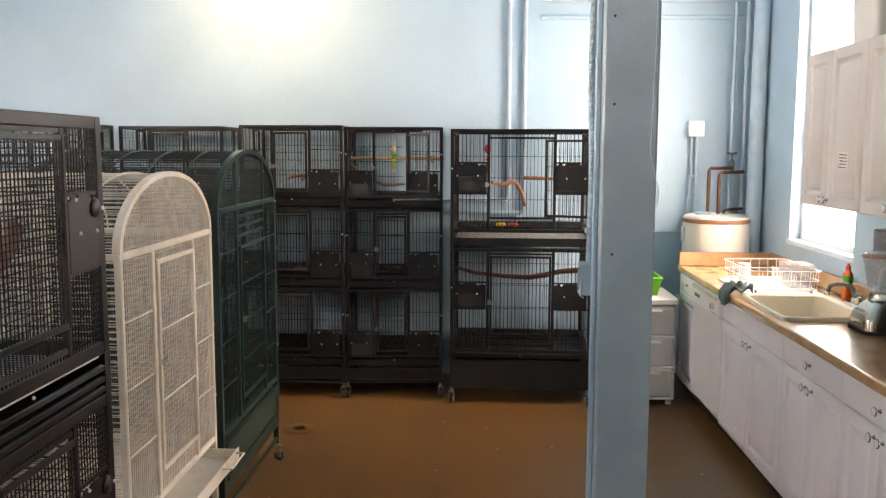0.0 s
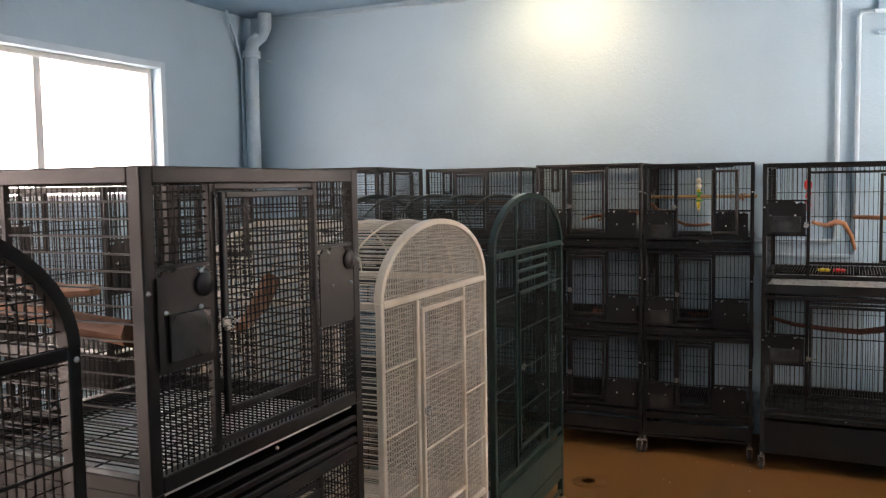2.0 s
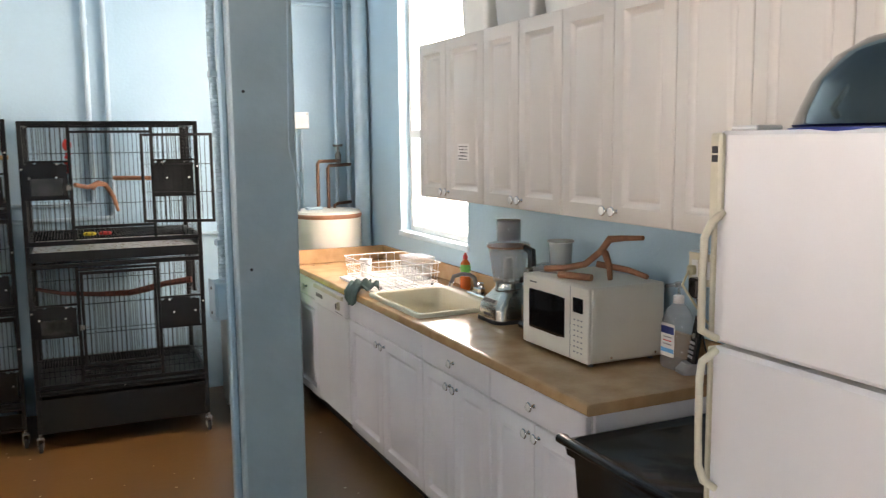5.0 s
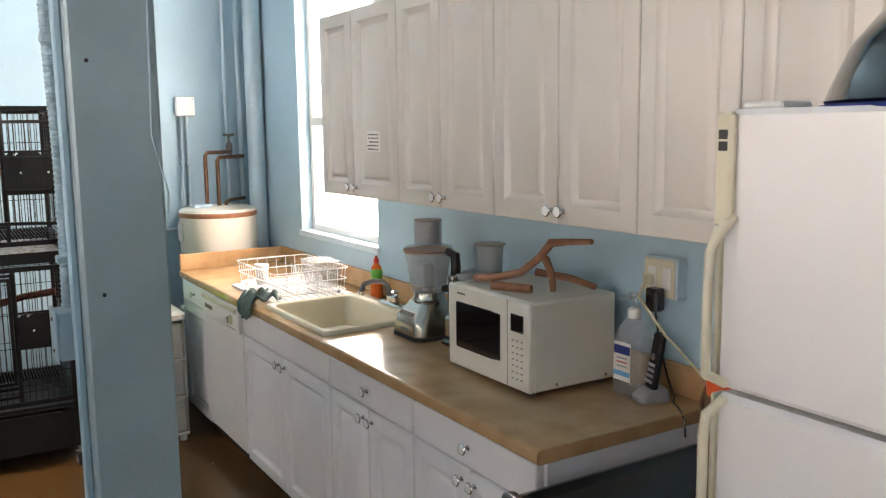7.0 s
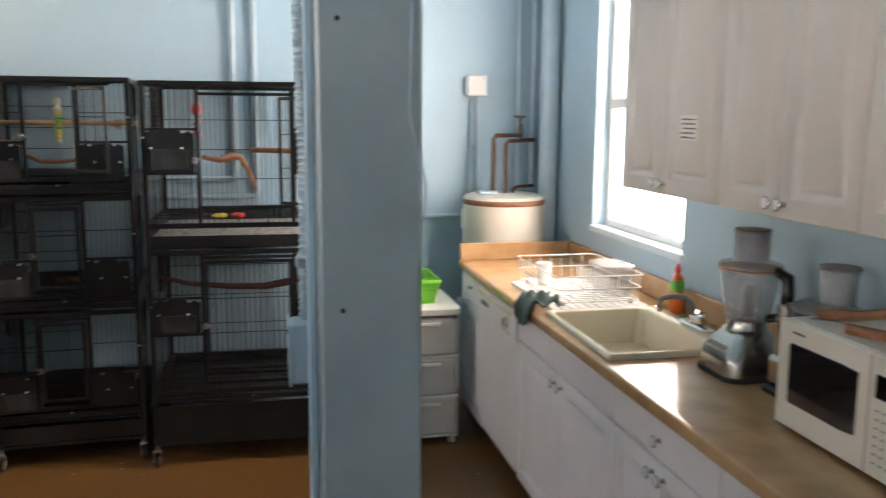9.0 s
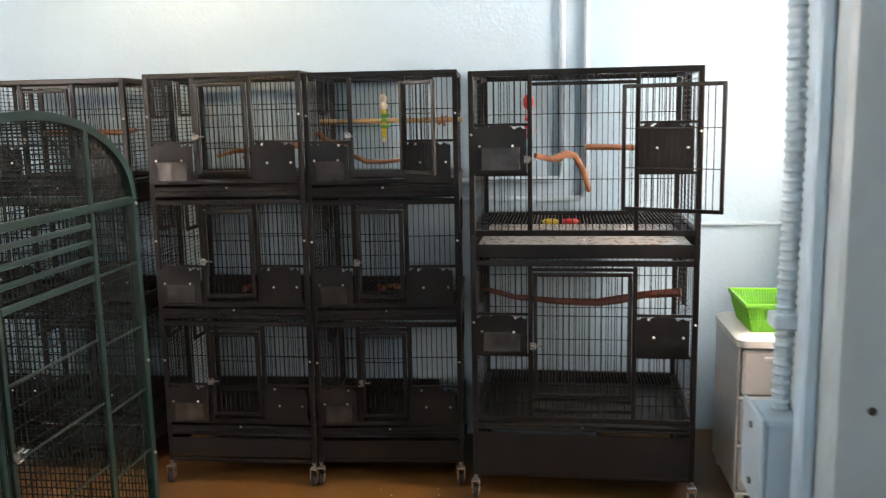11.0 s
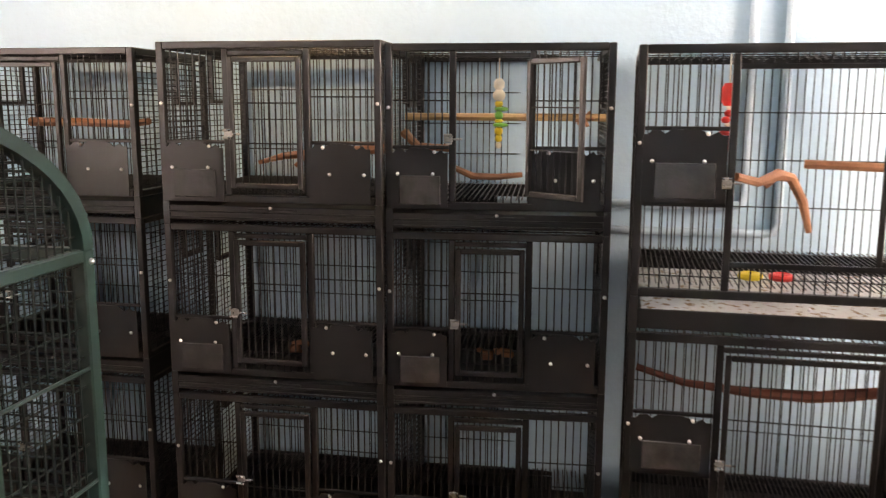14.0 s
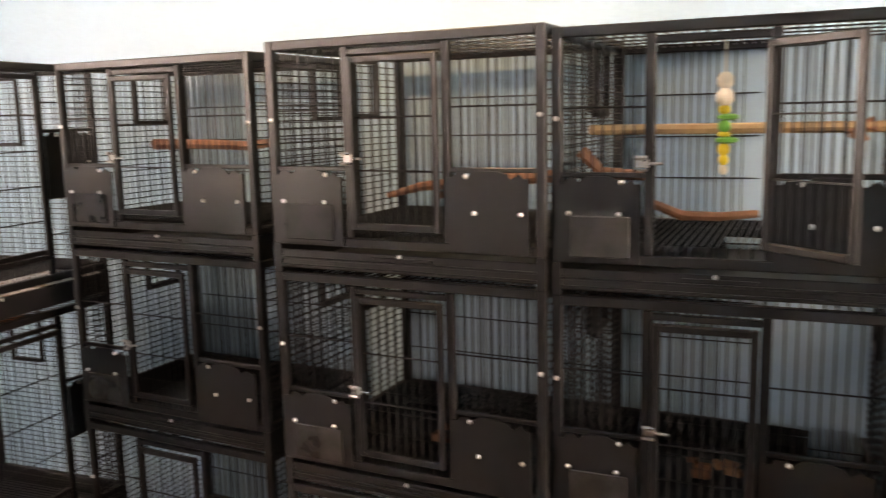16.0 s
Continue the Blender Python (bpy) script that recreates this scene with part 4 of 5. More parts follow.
base_cabinet(3.345, 3.994, 2, True, "white base cabinet with one drawer and two doors")
base_cabinet(3.995, 4.646, 2, True, "white base cabinet with one drawer and two doors")
base_cabinet(4.647, 5.668, 2, True, "white sink base cabinet with a false front", handles=False)
base_cabinet(6.285, 6.745, 1, True, "narrow white base cabinet beside the dishwasher")
part("end_panel", Geo().box(FX + 0.02, 3.327, 0.0, X1 - 0.01, 3.343, 0.872, 0.002), CABINET, thing("end_panel_board", "white end panel of the base cabinets", "panel"))

dw = thing("dishwasher", "white built-in dishwasher with a control panel", "dishwasher")
part("body", Geo().box(FX + 0.03, 5.672, 0.1, X1 - 0.03, 6.281, 0.868), CARCASS, dw)
part("door", Geo().box(FX - 0.004, 5.673, 0.13, FX + 0.03, 6.28, 0.735, 0.005), APPLIANCE, dw)
cp = part("control_panel", Geo().box(FX - 0.022, 5.673, 0.742, FX + 0.03, 6.28, 0.868, 0.007), APPLIANCE, dw)
part("handle_lip", Geo().box(FX - 0.034, 5.70, 0.842, FX - 0.02, 6.25, 0.866, 0.004), YELLOWED, cp)
part("dial", Geo().lathe([(0.026, 0), (0.026, 0.004), (0.021, 0.006), (0.019, 0.016), (0.0005, 0.017)], 20, pose(FX - 0.022, 5.785, 0.80, 0, -90, 0)), YELLOWED, cp)
part("dial_pointer", Geo().box(FX - 0.042, 5.781, 0.785, FX - 0.038, 5.789, 0.817), SEAM, cp)
part("vent", Geo().box(FX - 0.0235, 6.10, 0.79, FX - 0.021, 6.23, 0.812, 0.0005), SEAM, cp)
part("print", Geo().box(FX - 0.0228, 5.71, 0.757, FX - 0.0215, 5.85, 0.760), SEAM, cp)
part("toe_kick", Geo().box(FX + 0.085, 5.672, 0.0, FX + 0.1, 6.281, 0.1), TOE, dw)

# worktop with the sink opening
SX0, SX1, SY0, SY1 = 2.03, 2.46, 4.768, 5.412
ct = thing("worktop", "tan marbled laminate worktop with a rolled front edge", "worktop")
CF, CB, CN, CE = 1.974, X1 - 0.002, 3.323, 6.765
g = Geo()
for a in ((CF + 0.02, CN, SX0, CE), (SX1, CN, CB, CE), (SX0, CN, SX1, SY0), (SX0, SY1, SX1, CE)):
    g.box(a[0], a[1], 0.874, a[2], a[3], 0.914)
prof = [(CF + 0.02, 0.874), (CF + 0.006, 0.874), (CF, 0.880), (CF - 0.001, 0.902), (CF + 0.004, 0.911), (CF + 0.012, 0.914), (CF + 0.02, 0.914)]
g.loops([[(x, CN, z) for x, z in prof], [(x, CE, z) for x, z in prof]])
part("slab", g, COUNTER, ct)
part("edge_strip", Geo().box(CF + 0.002, CN - 0.003, 0.876, CB, CN - 0.0005, 0.912, 0.001), COUNTER, ct)
part("backsplash", Geo().box(CB - 0.018, CN, 0.9145, CB, CE - 0.02, 1.012, 0.004), COUNTER, ct)
part("end_splash", Geo().box(CF + 0.004, CE - 0.019, 0.9145, CB, CE, 1.012, 0.004), COUNTER, ct)

# sink
s = thing("sink", "almond drop-in sink set in the worktop", "sink")
OX0, OX1, OY0, OY1 = 2.018, 2.515, 4.755, 5.425


def rr_ring(x0, x1, y0, y1, z, r, n=5):
    out = []
    for cx, cy, a0 in ((x1 - r, y1 - r, 0), (x0 + r, y1 - r, 90), (x0 + r, y0 + r, 180), (x1 - r, y0 + r, 270)):
        out += [(cx + r * math.cos(radians(a0 + 90 * i / n)), cy + r * math.sin(radians(a0 + 90 * i / n)), z) for i in range(n + 1)]
    return out


part("bowl", Geo().loops([rr_ring(OX0, OX1, OY0, OY1, 0.9145, 0.02), rr_ring(OX0, OX1, OY0, OY1, 0.930, 0.02), rr_ring(OX0 + 0.006, OX1 - 0.006, OY0 + 0.006, OY1 - 0.006, 0.936, 0.02),
                          rr_ring(OX0 + 0.02, OX1 - 0.07, OY0 + 0.02, OY1 - 0.02, 0.934, 0.03), rr_ring(OX0 + 0.026, OX1 - 0.076, OY0 + 0.026, OY1 - 0.026, 0.925, 0.034),
                          rr_ring(OX0 + 0.036, OX1 - 0.086, OY0 + 0.036, OY1 - 0.036, 0.79, 0.05), rr_ring(OX0 + 0.09, OX1 - 0.14, OY0 + 0.09, OY1 - 0.09, 0.765, 0.06)], close=False), SINK, s, smooth=60)
part("drain", Geo().lathe([(0.045, 0.765), (0.045, 0.768), (0.03, 0.767), (0.0005, 0.766)], 18, Matrix.Translation((2.22, 5.09, 0))), CHROME, s)
f = thing("faucet", "chrome swivel faucet with a single lever", "faucet")
part("base", Geo().box(2.455, 4.93, 0.936, 2.505, 5.13, 0.953, 0.007), CHROME, f)
part("body", Geo().box(2.46, 4.985, 0.953, 2.502, 5.06, 0.99, 0.01), CHROME, f)
part("lever", Geo().tube([(2.48, 4.99, 0.99), (2.47, 4.97, 1.01), (2.44, 4.955, 1.018)], [0.011, 0.01, 0.007], 8), CHROME, f)
part("spout", Geo().tube([(2.475, 5.04, 0.985), (2.468, 5.055, 1.03), (2.45, 5.07, 1.046), (2.415, 5.095, 1.048), (2.38, 5.118, 1.035), (2.37, 5.124, 1.0)], [0.012, 0.012, 0.011, 0.011, 0.011, 0.012], 10), SEAM, f, "dark spout")
part("aerator", Geo().rod((2.37, 5.124, 1.002), (2.369, 5.125, 0.985), 0.014, 10, True), CHROME, f)

# dish rack on a white draining board
b = thing("draining_board", "white plastic draining board beside the sink", "draining board")
part("board", Geo().loops([rr_ring(2.07, 2.50, 5.43, 6.08, 0.9145, 0.02), rr_ring(2.07, 2.50, 5.43, 6.08, 0.924, 0.02), rr_ring(2.08, 2.49, 5.44, 6.07, 0.928, 0.02), rr_ring(2.09, 2.48, 5.45, 6.06, 0.922, 0.02)]), FRAMEW, b)
for k in range(9):
    part("ridge", Geo().box(2.11 + k * 0.042, 5.47, 0.9225, 2.122 + k * 0.042, 6.04, 0.9265, 0.001), FRAMEW, b)
r = thing("dish_rack", "white coated wire dish rack", "dish rack")
RX0, RX1, RY0, RY1, RZ0, RZ1 = 2.10, 2.47, 5.49, 6.03, 0.945, 1.055
g = Geo()
for z, e in ((RZ1, 0.012), (RZ0, 0.0), ((RZ0 + RZ1) / 2, 0.006)):
    ring = rr_ring(RX0 - e, RX1 + e, RY0 - e, RY1 + e, z, 0.03, 3)
    g.tube(ring + [ring[0]], 0.0028, 6)
part("rim", g, FRAMEW, r)
g = Geo()
for y in span(RY0, RY1, 0.036)[1:-1]:
    part("wire", Geo().tube([(RX0 - 0.012, y, RZ1), (RX0, y, RZ0), (RX1, y, RZ0), (RX1 + 0.012, y, RZ1)], 0.0017, 5), FRAMEW, r)
for x in span(RX0, RX1, 0.05)[1:-1]:
    part("wire", Geo().tube([(x, RY0 - 0.012, RZ1), (x, RY0, RZ0), (x, RY1, RZ0), (x, RY1 + 0.012, RZ1)], 0.0017, 5), FRAMEW, r)
g = Geo()
for y in span(RY0 + 0.1, RY1 - 0.06, 0.045):
    part("plate_loop", Geo().tube([(RX1 - 0.10, y, RZ0), (RX1 - 0.10, y, RZ0 + 0.06), (RX1 - 0.095, y + 0.012, RZ0 + 0.075), (RX1 - 0.09, y, RZ0 + 0.06), (RX1 - 0.09, y, RZ0)], 0.002, 5), FRAMEW, r)
for x in (RX0 + 0.03, RX1 - 0.03):
    for y in (RY0 + 0.03, RY1 - 0.03):
        part("foot", Geo().rod((x, y, 0.926), (x, y, RZ0), 0.008, 8, True), GREYPL, r)
m = Matrix.Translation((2.165, 5.86, 0.948))
single("plastic_cup", Geo().lathe([(0.028, 0), (0.036, 0.10), (0.038, 0.102), (0.036, 0.104), (0.033, 0.1), (0.026, 0.004)], 18, m), CERAMIC, "white plastic cup standing in the dish rack", "cup")
single("plastic_tub", Geo().loops([rr_ring(2.33, 2.45, 5.53, 5.70, 0.952, 0.03), rr_ring(2.31, 2.465, 5.51, 5.72, 1.085, 0.035)]), CLEAR, "clear plastic tub upturned in the dish rack", "tub")

# cloth over the worktop's edge
def cloth_at(u, v):
    w = 0.010 * math.sin(9 * u + 4 * v) + 0.008 * math.sin(17 * v + 3 * u)
    y = 5.455 + 0.17 * u + 0.012 * math.sin(6 * v)
    if v < 0.55:
        return (2.095 - 0.125 * v / 0.55 + 0.01 * math.sin(8 * u), y, 0.935 + abs(w) * 2.2 + 0.025 * math.sin(3.1 * u) * (1 - v))
    k = (v - 0.55) / 0.45
    return (1.964 - 0.012 * abs(math.sin(8 * u)) - 0.006, y + 0.02 * k * (0.5 - u), 0.925 - 0.075 * k * (0.6 + 0.4 * math.sin(3.1 * u)) + w * 0.6)


single("dish_cloth", Geo().sheet(span(0, 1, 0.06), span(0, 1, 0.06), cloth_at), CLOTH, "grey-green cloth hung over the worktop edge", "cloth", solid=0.006, smooth=180)

bt = thing("soap_bottle", "orange dish soap bottle with a green label", "bottle", m=pose(2.57, 5.36, 0.9146))
part("body", Geo().lathe([(0.026, 0), (0.03, 0.01), (0.03, 0.06), (0.025, 0.09), (0.03, 0.12), (0.024, 0.15), (0.012, 0.165), (0.011, 0.17)], 14), SOAP, bt)
part("cap", Geo().lathe([(0.014, 0.17), (0.014, 0.185), (0.008, 0.195), (0.006, 0.205)], 12), RED, bt, "red cap")
part("label", Geo().lathe([(0.0255, 0.092), (0.0308, 0.12), (0.0262, 0.14)], 14), TOYGREEN, bt, "green label")
st = thing("suction_hook", "small dark suction hook on the window", "hook")
part("cup", Geo().lathe([(0.014, 0), (0.012, 0.005), (0.004, 0.01)], 12, pose(X1 + 0.096, 5.52, 1.235, 0, -90, 0)), INK, st)
st = thing("wooden_hook", "small wooden ornament on the window frame", "ornament")
part("disc", Geo().box(X1 + 0.055, 5.46, 1.28, X1 + 0.066, 5.485, 1.305, 0.004), DOWEL, st)


# food processors
PUSHER = mat("dusky_purple_plastic", (0.11, 0.085, 0.105), 0.3, vary=0.1)


def processor(x, y, s, label, dark):
    p = thing("food_processor", label, "food processor", "food processors", pose(x, y, 0.9146, 0, 0, 0) @ Matrix.Scale(s, 4))
    part("base", Geo().loops([rr_ring(-0.105 + f, 0.085 - k, -0.10 + k, 0.10 - k, z, 0.04) for z, f, k in ((0.014, 0, 0), (0.05, 0.002, 0.001), (0.068, 0.006, 0.004), (0.1, 0.03, 0.014), (0.118, 0.046, 0.026), (0.135, 0.058, 0.036))]), STEEL, p, smooth=65)
    part("foot_ring", Geo().loops([rr_ring(-0.108, 0.088, -0.103, 0.103, z, 0.04) for z in (0, 0.015)]), RUBBER, p)
    cpanel = part("control_panel", Geo().box(-0.003, -0.05, -0.011, 0.003, 0.05, 0.011, 0.002, pose(-0.088, 0, 0.086, 0, 37, 0)), GREYPL, p)
    for k in range(4):
        part("button", Geo().box(-0.0045, -0.044 + k * 0.024, -0.007, -0.002, -0.026 + k * 0.024, 0.007, 0.001, pose(-0.088, 0, 0.086, 0, 37, 0)), SEAM, cpanel)
    part("badge", Geo().box(-0.1068, -0.035, 0.03, -0.1045, 0.02, 0.04, 0.0005), SEAM, p)
    part("collar", Geo().lathe([(0.062, 0.13), (0.056, 0.145), (0.055, 0.16)], 20), STEEL, p)
    part("bowl", Geo().lathe([(0.062, 0.16), (0.066, 0.18), (0.085, 0.30), (0.085, 0.305), (0.082, 0.30), (0.063, 0.18)], 24), CLEAR, p)
    part("spindle", Geo().lathe([(0.022, 0.16), (0.02, 0.24), (0.012, 0.26)], 12), GREYPL, p)
    lid = part("lid", Geo().lathe([(0.088, 0.303), (0.09, 0.312), (0.086, 0.322), (0.05, 0.332), (0.0005, 0.333)], 24), CLEAR, p)
    part("lid_rim", Geo().lathe([(0.0905, 0.306), (0.0915, 0.309), (0.0905, 0.312)], 24), RUSTBAND, lid)
    part("feed_tube", Geo().lathe([(0.051, 0.331), (0.052, 0.41), (0.049, 0.412), (0.046, 0.405), (0.046, 0.335)], 20), CLEAR, lid, "clear feed tube")
    part("pusher", Geo().lathe([(0.04, 0.335), (0.041, 0.413), (0.05, 0.414), (0.05, 0.419), (0.036, 0.42), (0.0005, 0.416)], 16), PUSHER, lid, "dusky purple pusher")
    part("handle", Geo().tube([(0.03, -0.085, 0.31), (0.035, -0.125, 0.30), (0.035, -0.13, 0.25), (0.03, -0.12, 0.19), (0.02, -0.07, 0.175)], [0.014, 0.018, 0.018, 0.016, 0.012], 10), TOTE, p, "black handle")


processor(2.39, 4.555, 1.1, "steel food processor with a clear bowl", False)
pc = thing("food_chopper", "steel food chopper with clear stacked bowls", "food processor", "food processors", pose(2.43, 4.275, 0.9146))
part("base", Geo().box(-0.09, -0.06, 0.03, 0.08, 0.09, 0.12, 0.012), STEEL, pc)
part("foot", Geo().box(-0.1, -0.07, 0, 0.09, 0.1, 0.03, 0.01), TOTE, pc)
part("tower", Geo().box(-0.075, 0.05, 0.12, -0.045, 0.085, 0.27, 0.006), STEEL, pc)
part("tower_back", Geo().box(-0.043, 0.052, 0.12, -0.01, 0.088, 0.27, 0.006), GREYPL, pc)
part("bowl", Geo().lathe([(0.06, 0.125), (0.075, 0.15), (0.08, 0.26), (0.082, 0.265), (0.078, 0.262), (0.07, 0.15)], 20, Matrix.Translation((0.02, -0.01, 0))), CLEAR, pc)
l = part("lid", Geo().lathe([(0.085, 0.262), (0.086, 0.28), (0.07, 0.29), (0.0005, 0.291)], 20, Matrix.Translation((0.02, -0.01, 0))), CLEAR, pc)
part("feed_tube", Geo().lathe([(0.048, 0.288), (0.052, 0.385), (0.056, 0.388), (0.056, 0.393), (0.05, 0.386), (0.045, 0.29)], 18, Matrix.Translation((0.04, -0.03, 0))), CLEAR, l)
part("tube_rim", Geo().lathe([(0.0565, 0.385), (0.059, 0.389), (0.0565, 0.394)], 18, Matrix.Translation((0.04, -0.03, 0))), GREYPL, l)
part("lid_rim", Geo().lathe([(0.0865, 0.26), (0.09, 0.265), (0.0865, 0.272)], 20, Matrix.Translation((0.02, -0.01, 0))), GREYPL, l)

# microwave
mw = thing("microwave", "white countertop microwave oven", "microwave", m=Matrix.Translation((2.215, 3.665, 0.9146)))
W, D, H = 0.455, 0.34, 0.292
part("body", Geo().box(0.012, 0, 0.014, D, W, H, 0.006), CREAMW, mw)
fp = part("front_panel", Geo().box(-0.004, 0, 0.014, 0.0118, W, H, 0.004), CREAMW, mw)
part("door_gap", Geo().box(-0.0046, 0.112, 0.018, -0.0036, 0.1145, H - 0.004), SEAM, fp)
part("door_window", Geo().loops([[(-0.0045, y, z) for y, z in ((0.15, 0.085), (0.15, 0.235), (0.20, 0.238), (0.40, 0.238), (0.405, 0.235), (0.405, 0.085), (0.40, 0.08), (0.2, 0.08))], [(-0.007, y, z) for y, z in ((0.152, 0.087), (0.152, 0.233), (0.20, 0.236), (0.398, 0.236), (0.403, 0.233), (0.403, 0.087), (0.398, 0.082), (0.2, 0.082))]][::-1]), DARKGLASS, fp, "dark window")
part("display", Geo().box(-0.0065, 0.03, 0.195, -0.003, 0.095, 0.25, 0.002), DARKGLASS, fp, "dark display")
for i in range(7):
    for k in range(3):
        part("key", Geo().box(-0.0052, 0.034 + k * 0.0225, 0.045 + i * 0.02, -0.0035, 0.045 + k * 0.0225, 0.0505 + i * 0.02, 0.0008), GREYPL, fp)
part("lettering", Geo().box(-0.0052, 0.35, 0.263, -0.0035, 0.40, 0.269), SEAM, fp)
for x in (0.03, D - 0.04):
    for y in (0.03, W - 0.03):
        part("foot", Geo().rod((x, y, 0), (x, y, 0.0145), 0.011, 8, True), SEAM, mw)
for x in (0.1, 0.30):
    part("screw", Geo().rod((x, -0.002, 0.03), (x, 0.001, 0.03), 0.005, 8, True), CHROME, mw)
TZ = 0.9146 + H
branch("forked brown wooden branch perch with a chain", [(2.29, 4.08, TZ + 0.014), (2.34, 4.01, TZ + 0.022), (2.38, 3.93, TZ + 0.045), (2.40, 3.86, TZ + 0.10), (2.40, 3.80, TZ + 0.155), (2.41, 3.73, TZ + 0.165), (2.42, 3.63, TZ + 0.175)], [0.013, 0.013, 0.013, 0.013, 0.015, 0.011, 0.009], group="microwave branches",
       twigs=[([(2.40, 3.83, TZ + 0.10), (2.37, 3.76, TZ + 0.06), (2.36, 3.74, TZ + 0.012)], [0.014, 0.012, 0.010]), ([(2.40, 3.88, TZ + 0.05), (2.47, 3.78, TZ + 0.035), (2.5, 3.70, TZ + 0.016)], [0.013, 0.012, 0.01])])
branch("cut brown wooden perch piece", [(2.26, 3.93, TZ + 0.014), (2.32, 3.80, TZ + 0.014)], 0.014, group="microwave branches")
g = Geo()
for i in range(16):
    g.tube([(2.27 + 0.006 * math.cos(a * 1.05) + i * 0.0035, 4.07 - i * 0.0085 + 0.007 * math.sin(a * 1.05), TZ + 0.004 + 0.002 * (i % 2)) for a in range(7)], 0.0014, 5)
single("chain", g, CHROME, "small chrome chain lying on the microwave", "chain")

# sanitizer, phone, outlet
sb = thing("sanitizer_bottle", "clear pump bottle of hand sanitizer", "bottle", m=pose(2.52, 3.547, 0.9146))
part("body", Geo().loops([rr_ring(-0.045, 0.045, -0.055, 0.055, 0, 0.03), rr_ring(-0.047, 0.047, -0.058, 0.058, 0.02, 0.03), rr_ring(-0.045, 0.045, -0.056, 0.056, 0.17, 0.03), rr_ring(-0.035, 0.035, -0.042, 0.042, 0.21, 0.03), rr_ring(-0.018, 0.018, -0.018, 0.018, 0.235, 0.015)]), CLEAR, sb)
part("collar", Geo().lathe([(0.02, 0.235), (0.02, 0.262), (0.01, 0.266)], 14), CERAMIC, sb)
part("pump", Geo().lathe([(0.006, 0.266), (0.006, 0.29), (0.018, 0.292), (0.018, 0.31), (0.008, 0.314)], 12).box(-0.06, -0.008, 0.296, 0.0, 0.008, 0.309, 0.003), CLEAR, sb)
lb = part("label", Geo().box(-0.0485, -0.036, 0.045, -0.0475, 0.036, 0.165), PAPER, sb, "white and blue label")
part("label_band", Geo().box(-0.049, -0.034, 0.128, -0.0484, 0.034, 0.155), BLUEP, lb)
part("label_band", Geo().box(-0.049, -0.034, 0.06, -0.0484, 0.034, 0.075), mat("sky_blue_print", (0.1, 0.4, 0.7), 0.5), lb)
for k in range(3):
    part("label_print", Geo().box(-0.0489, -0.022, 0.088 + k * 0.013, -0.0484, 0.022, 0.092 + k * 0.013), RED if k == 1 else GREYPL, lb)
ph = thing("cordless_phone", "black cordless phone in a grey cradle", "phone", m=pose(2.515, 3.466, 0.9146, 0, 0, -15))
part("cradle", Geo().loops([rr_ring(-0.05, 0.05, -0.04, 0.04, 0, 0.02), rr_ring(-0.05, 0.05, -0.04, 0.04, 0.012, 0.02), rr_ring(-0.03, 0.045, -0.035, 0.035, 0.035, 0.02)]), GREYPL, ph)
hs = part("handset", Geo().box(-0.012, -0.024, 0.0, 0.012, 0.024, 0.175, 0.007, pose(0.0, 0, 0.03, 0, 10, 0)), TOTE, ph)
part("screen", Geo().box(-0.0135, -0.016, 0.115, -0.0115, 0.016, 0.15, 0.001, pose(0.0, 0, 0.03, 0, 10, 0)), DARKGLASS, hs)
for i in range(4):
    for k in range(3):
        part("key", Geo().box(-0.014, -0.017 + k * 0.012, 0.02 + i * 0.017, -0.0115, -0.008 + k * 0.012, 0.03 + i * 0.017, 0.001, pose(0.0, 0, 0.03, 0, 10, 0)), GREYPL, hs)
part("key_pad", Geo().lathe([(0.012, 0), (0.012, 0.002), (0.0005, 0.003)], 12, pose(0, 0, 0.03, 0, 10, 0) @ pose(-0.0118, 0, 0.10, 0, -90, 0)), CHROME, hs)
ow = thing("wall_outlet", "ivory wall outlet in a painted surface box", "outlet")
part("box", Geo().box(X1 - 0.045, 3.44, 1.21, X1 - 0.001, 3.575, 1.335, 0.004), SILL, ow)
pl = part("cover_plate", Geo().box(X1 - 0.05, 3.445, 1.215, X1 - 0.045, 3.57, 1.33, 0.002), YELLOWED, ow)
for y in (3.475, 3.535):
    part("socket", Geo().box(X1 - 0.0525, y - 0.016, 1.24, X1 - 0.05, y + 0.016, 1.305, 0.001), CERAMIC, pl)
wp = thing("power_adapter", "black plug-in power adapter in the outlet", "power adapter")
part("body", Geo().box(X1 - 0.095, 3.475, 1.175, X1 - 0.053, 3.522, 1.245, 0.006), TOTE, wp)
part("cord", Geo().tube([(X1 - 0.07, 3.5, 1.175), (X1 - 0.06, 3.49, 1.08), (X1 - 0.055, 3.46, 0.98), (X1 - 0.06, 3.425, 0.925), (2.54, 3.40, 0.918), (2.52, 3.365, 0.918), (2.50, 3.335, 0.918), (2.49, 3.31, 0.90), (2.49, 3.305, 0.85)], 0.003, 6), TOTE, wp)
pc2 = thing("extension_lead", "ivory power cord plugged into the outlet", "cord")
part("plug", Geo().box(X1 - 0.08, 3.52, 1.25, X1 - 0.053, 3.55, 1.285, 0.006), CORD, pc2)
part("lead", Geo().tube([(X1 - 0.08, 3.535, 1.265), (X1 - 0.12, 3.52, 1.22), (X1 - 0.11, 3.42, 1.12), (X1 - 0.08, 3.25, 0.99), (X1 - 0.05, 3.05, 0.93), (X1 - 0.04, 2.9, 0.9)], 0.0045, 7), CORD, pc2)

# wall cabinets
WX, WZ0, WZ1 = 2.245, 1.45, 2.215


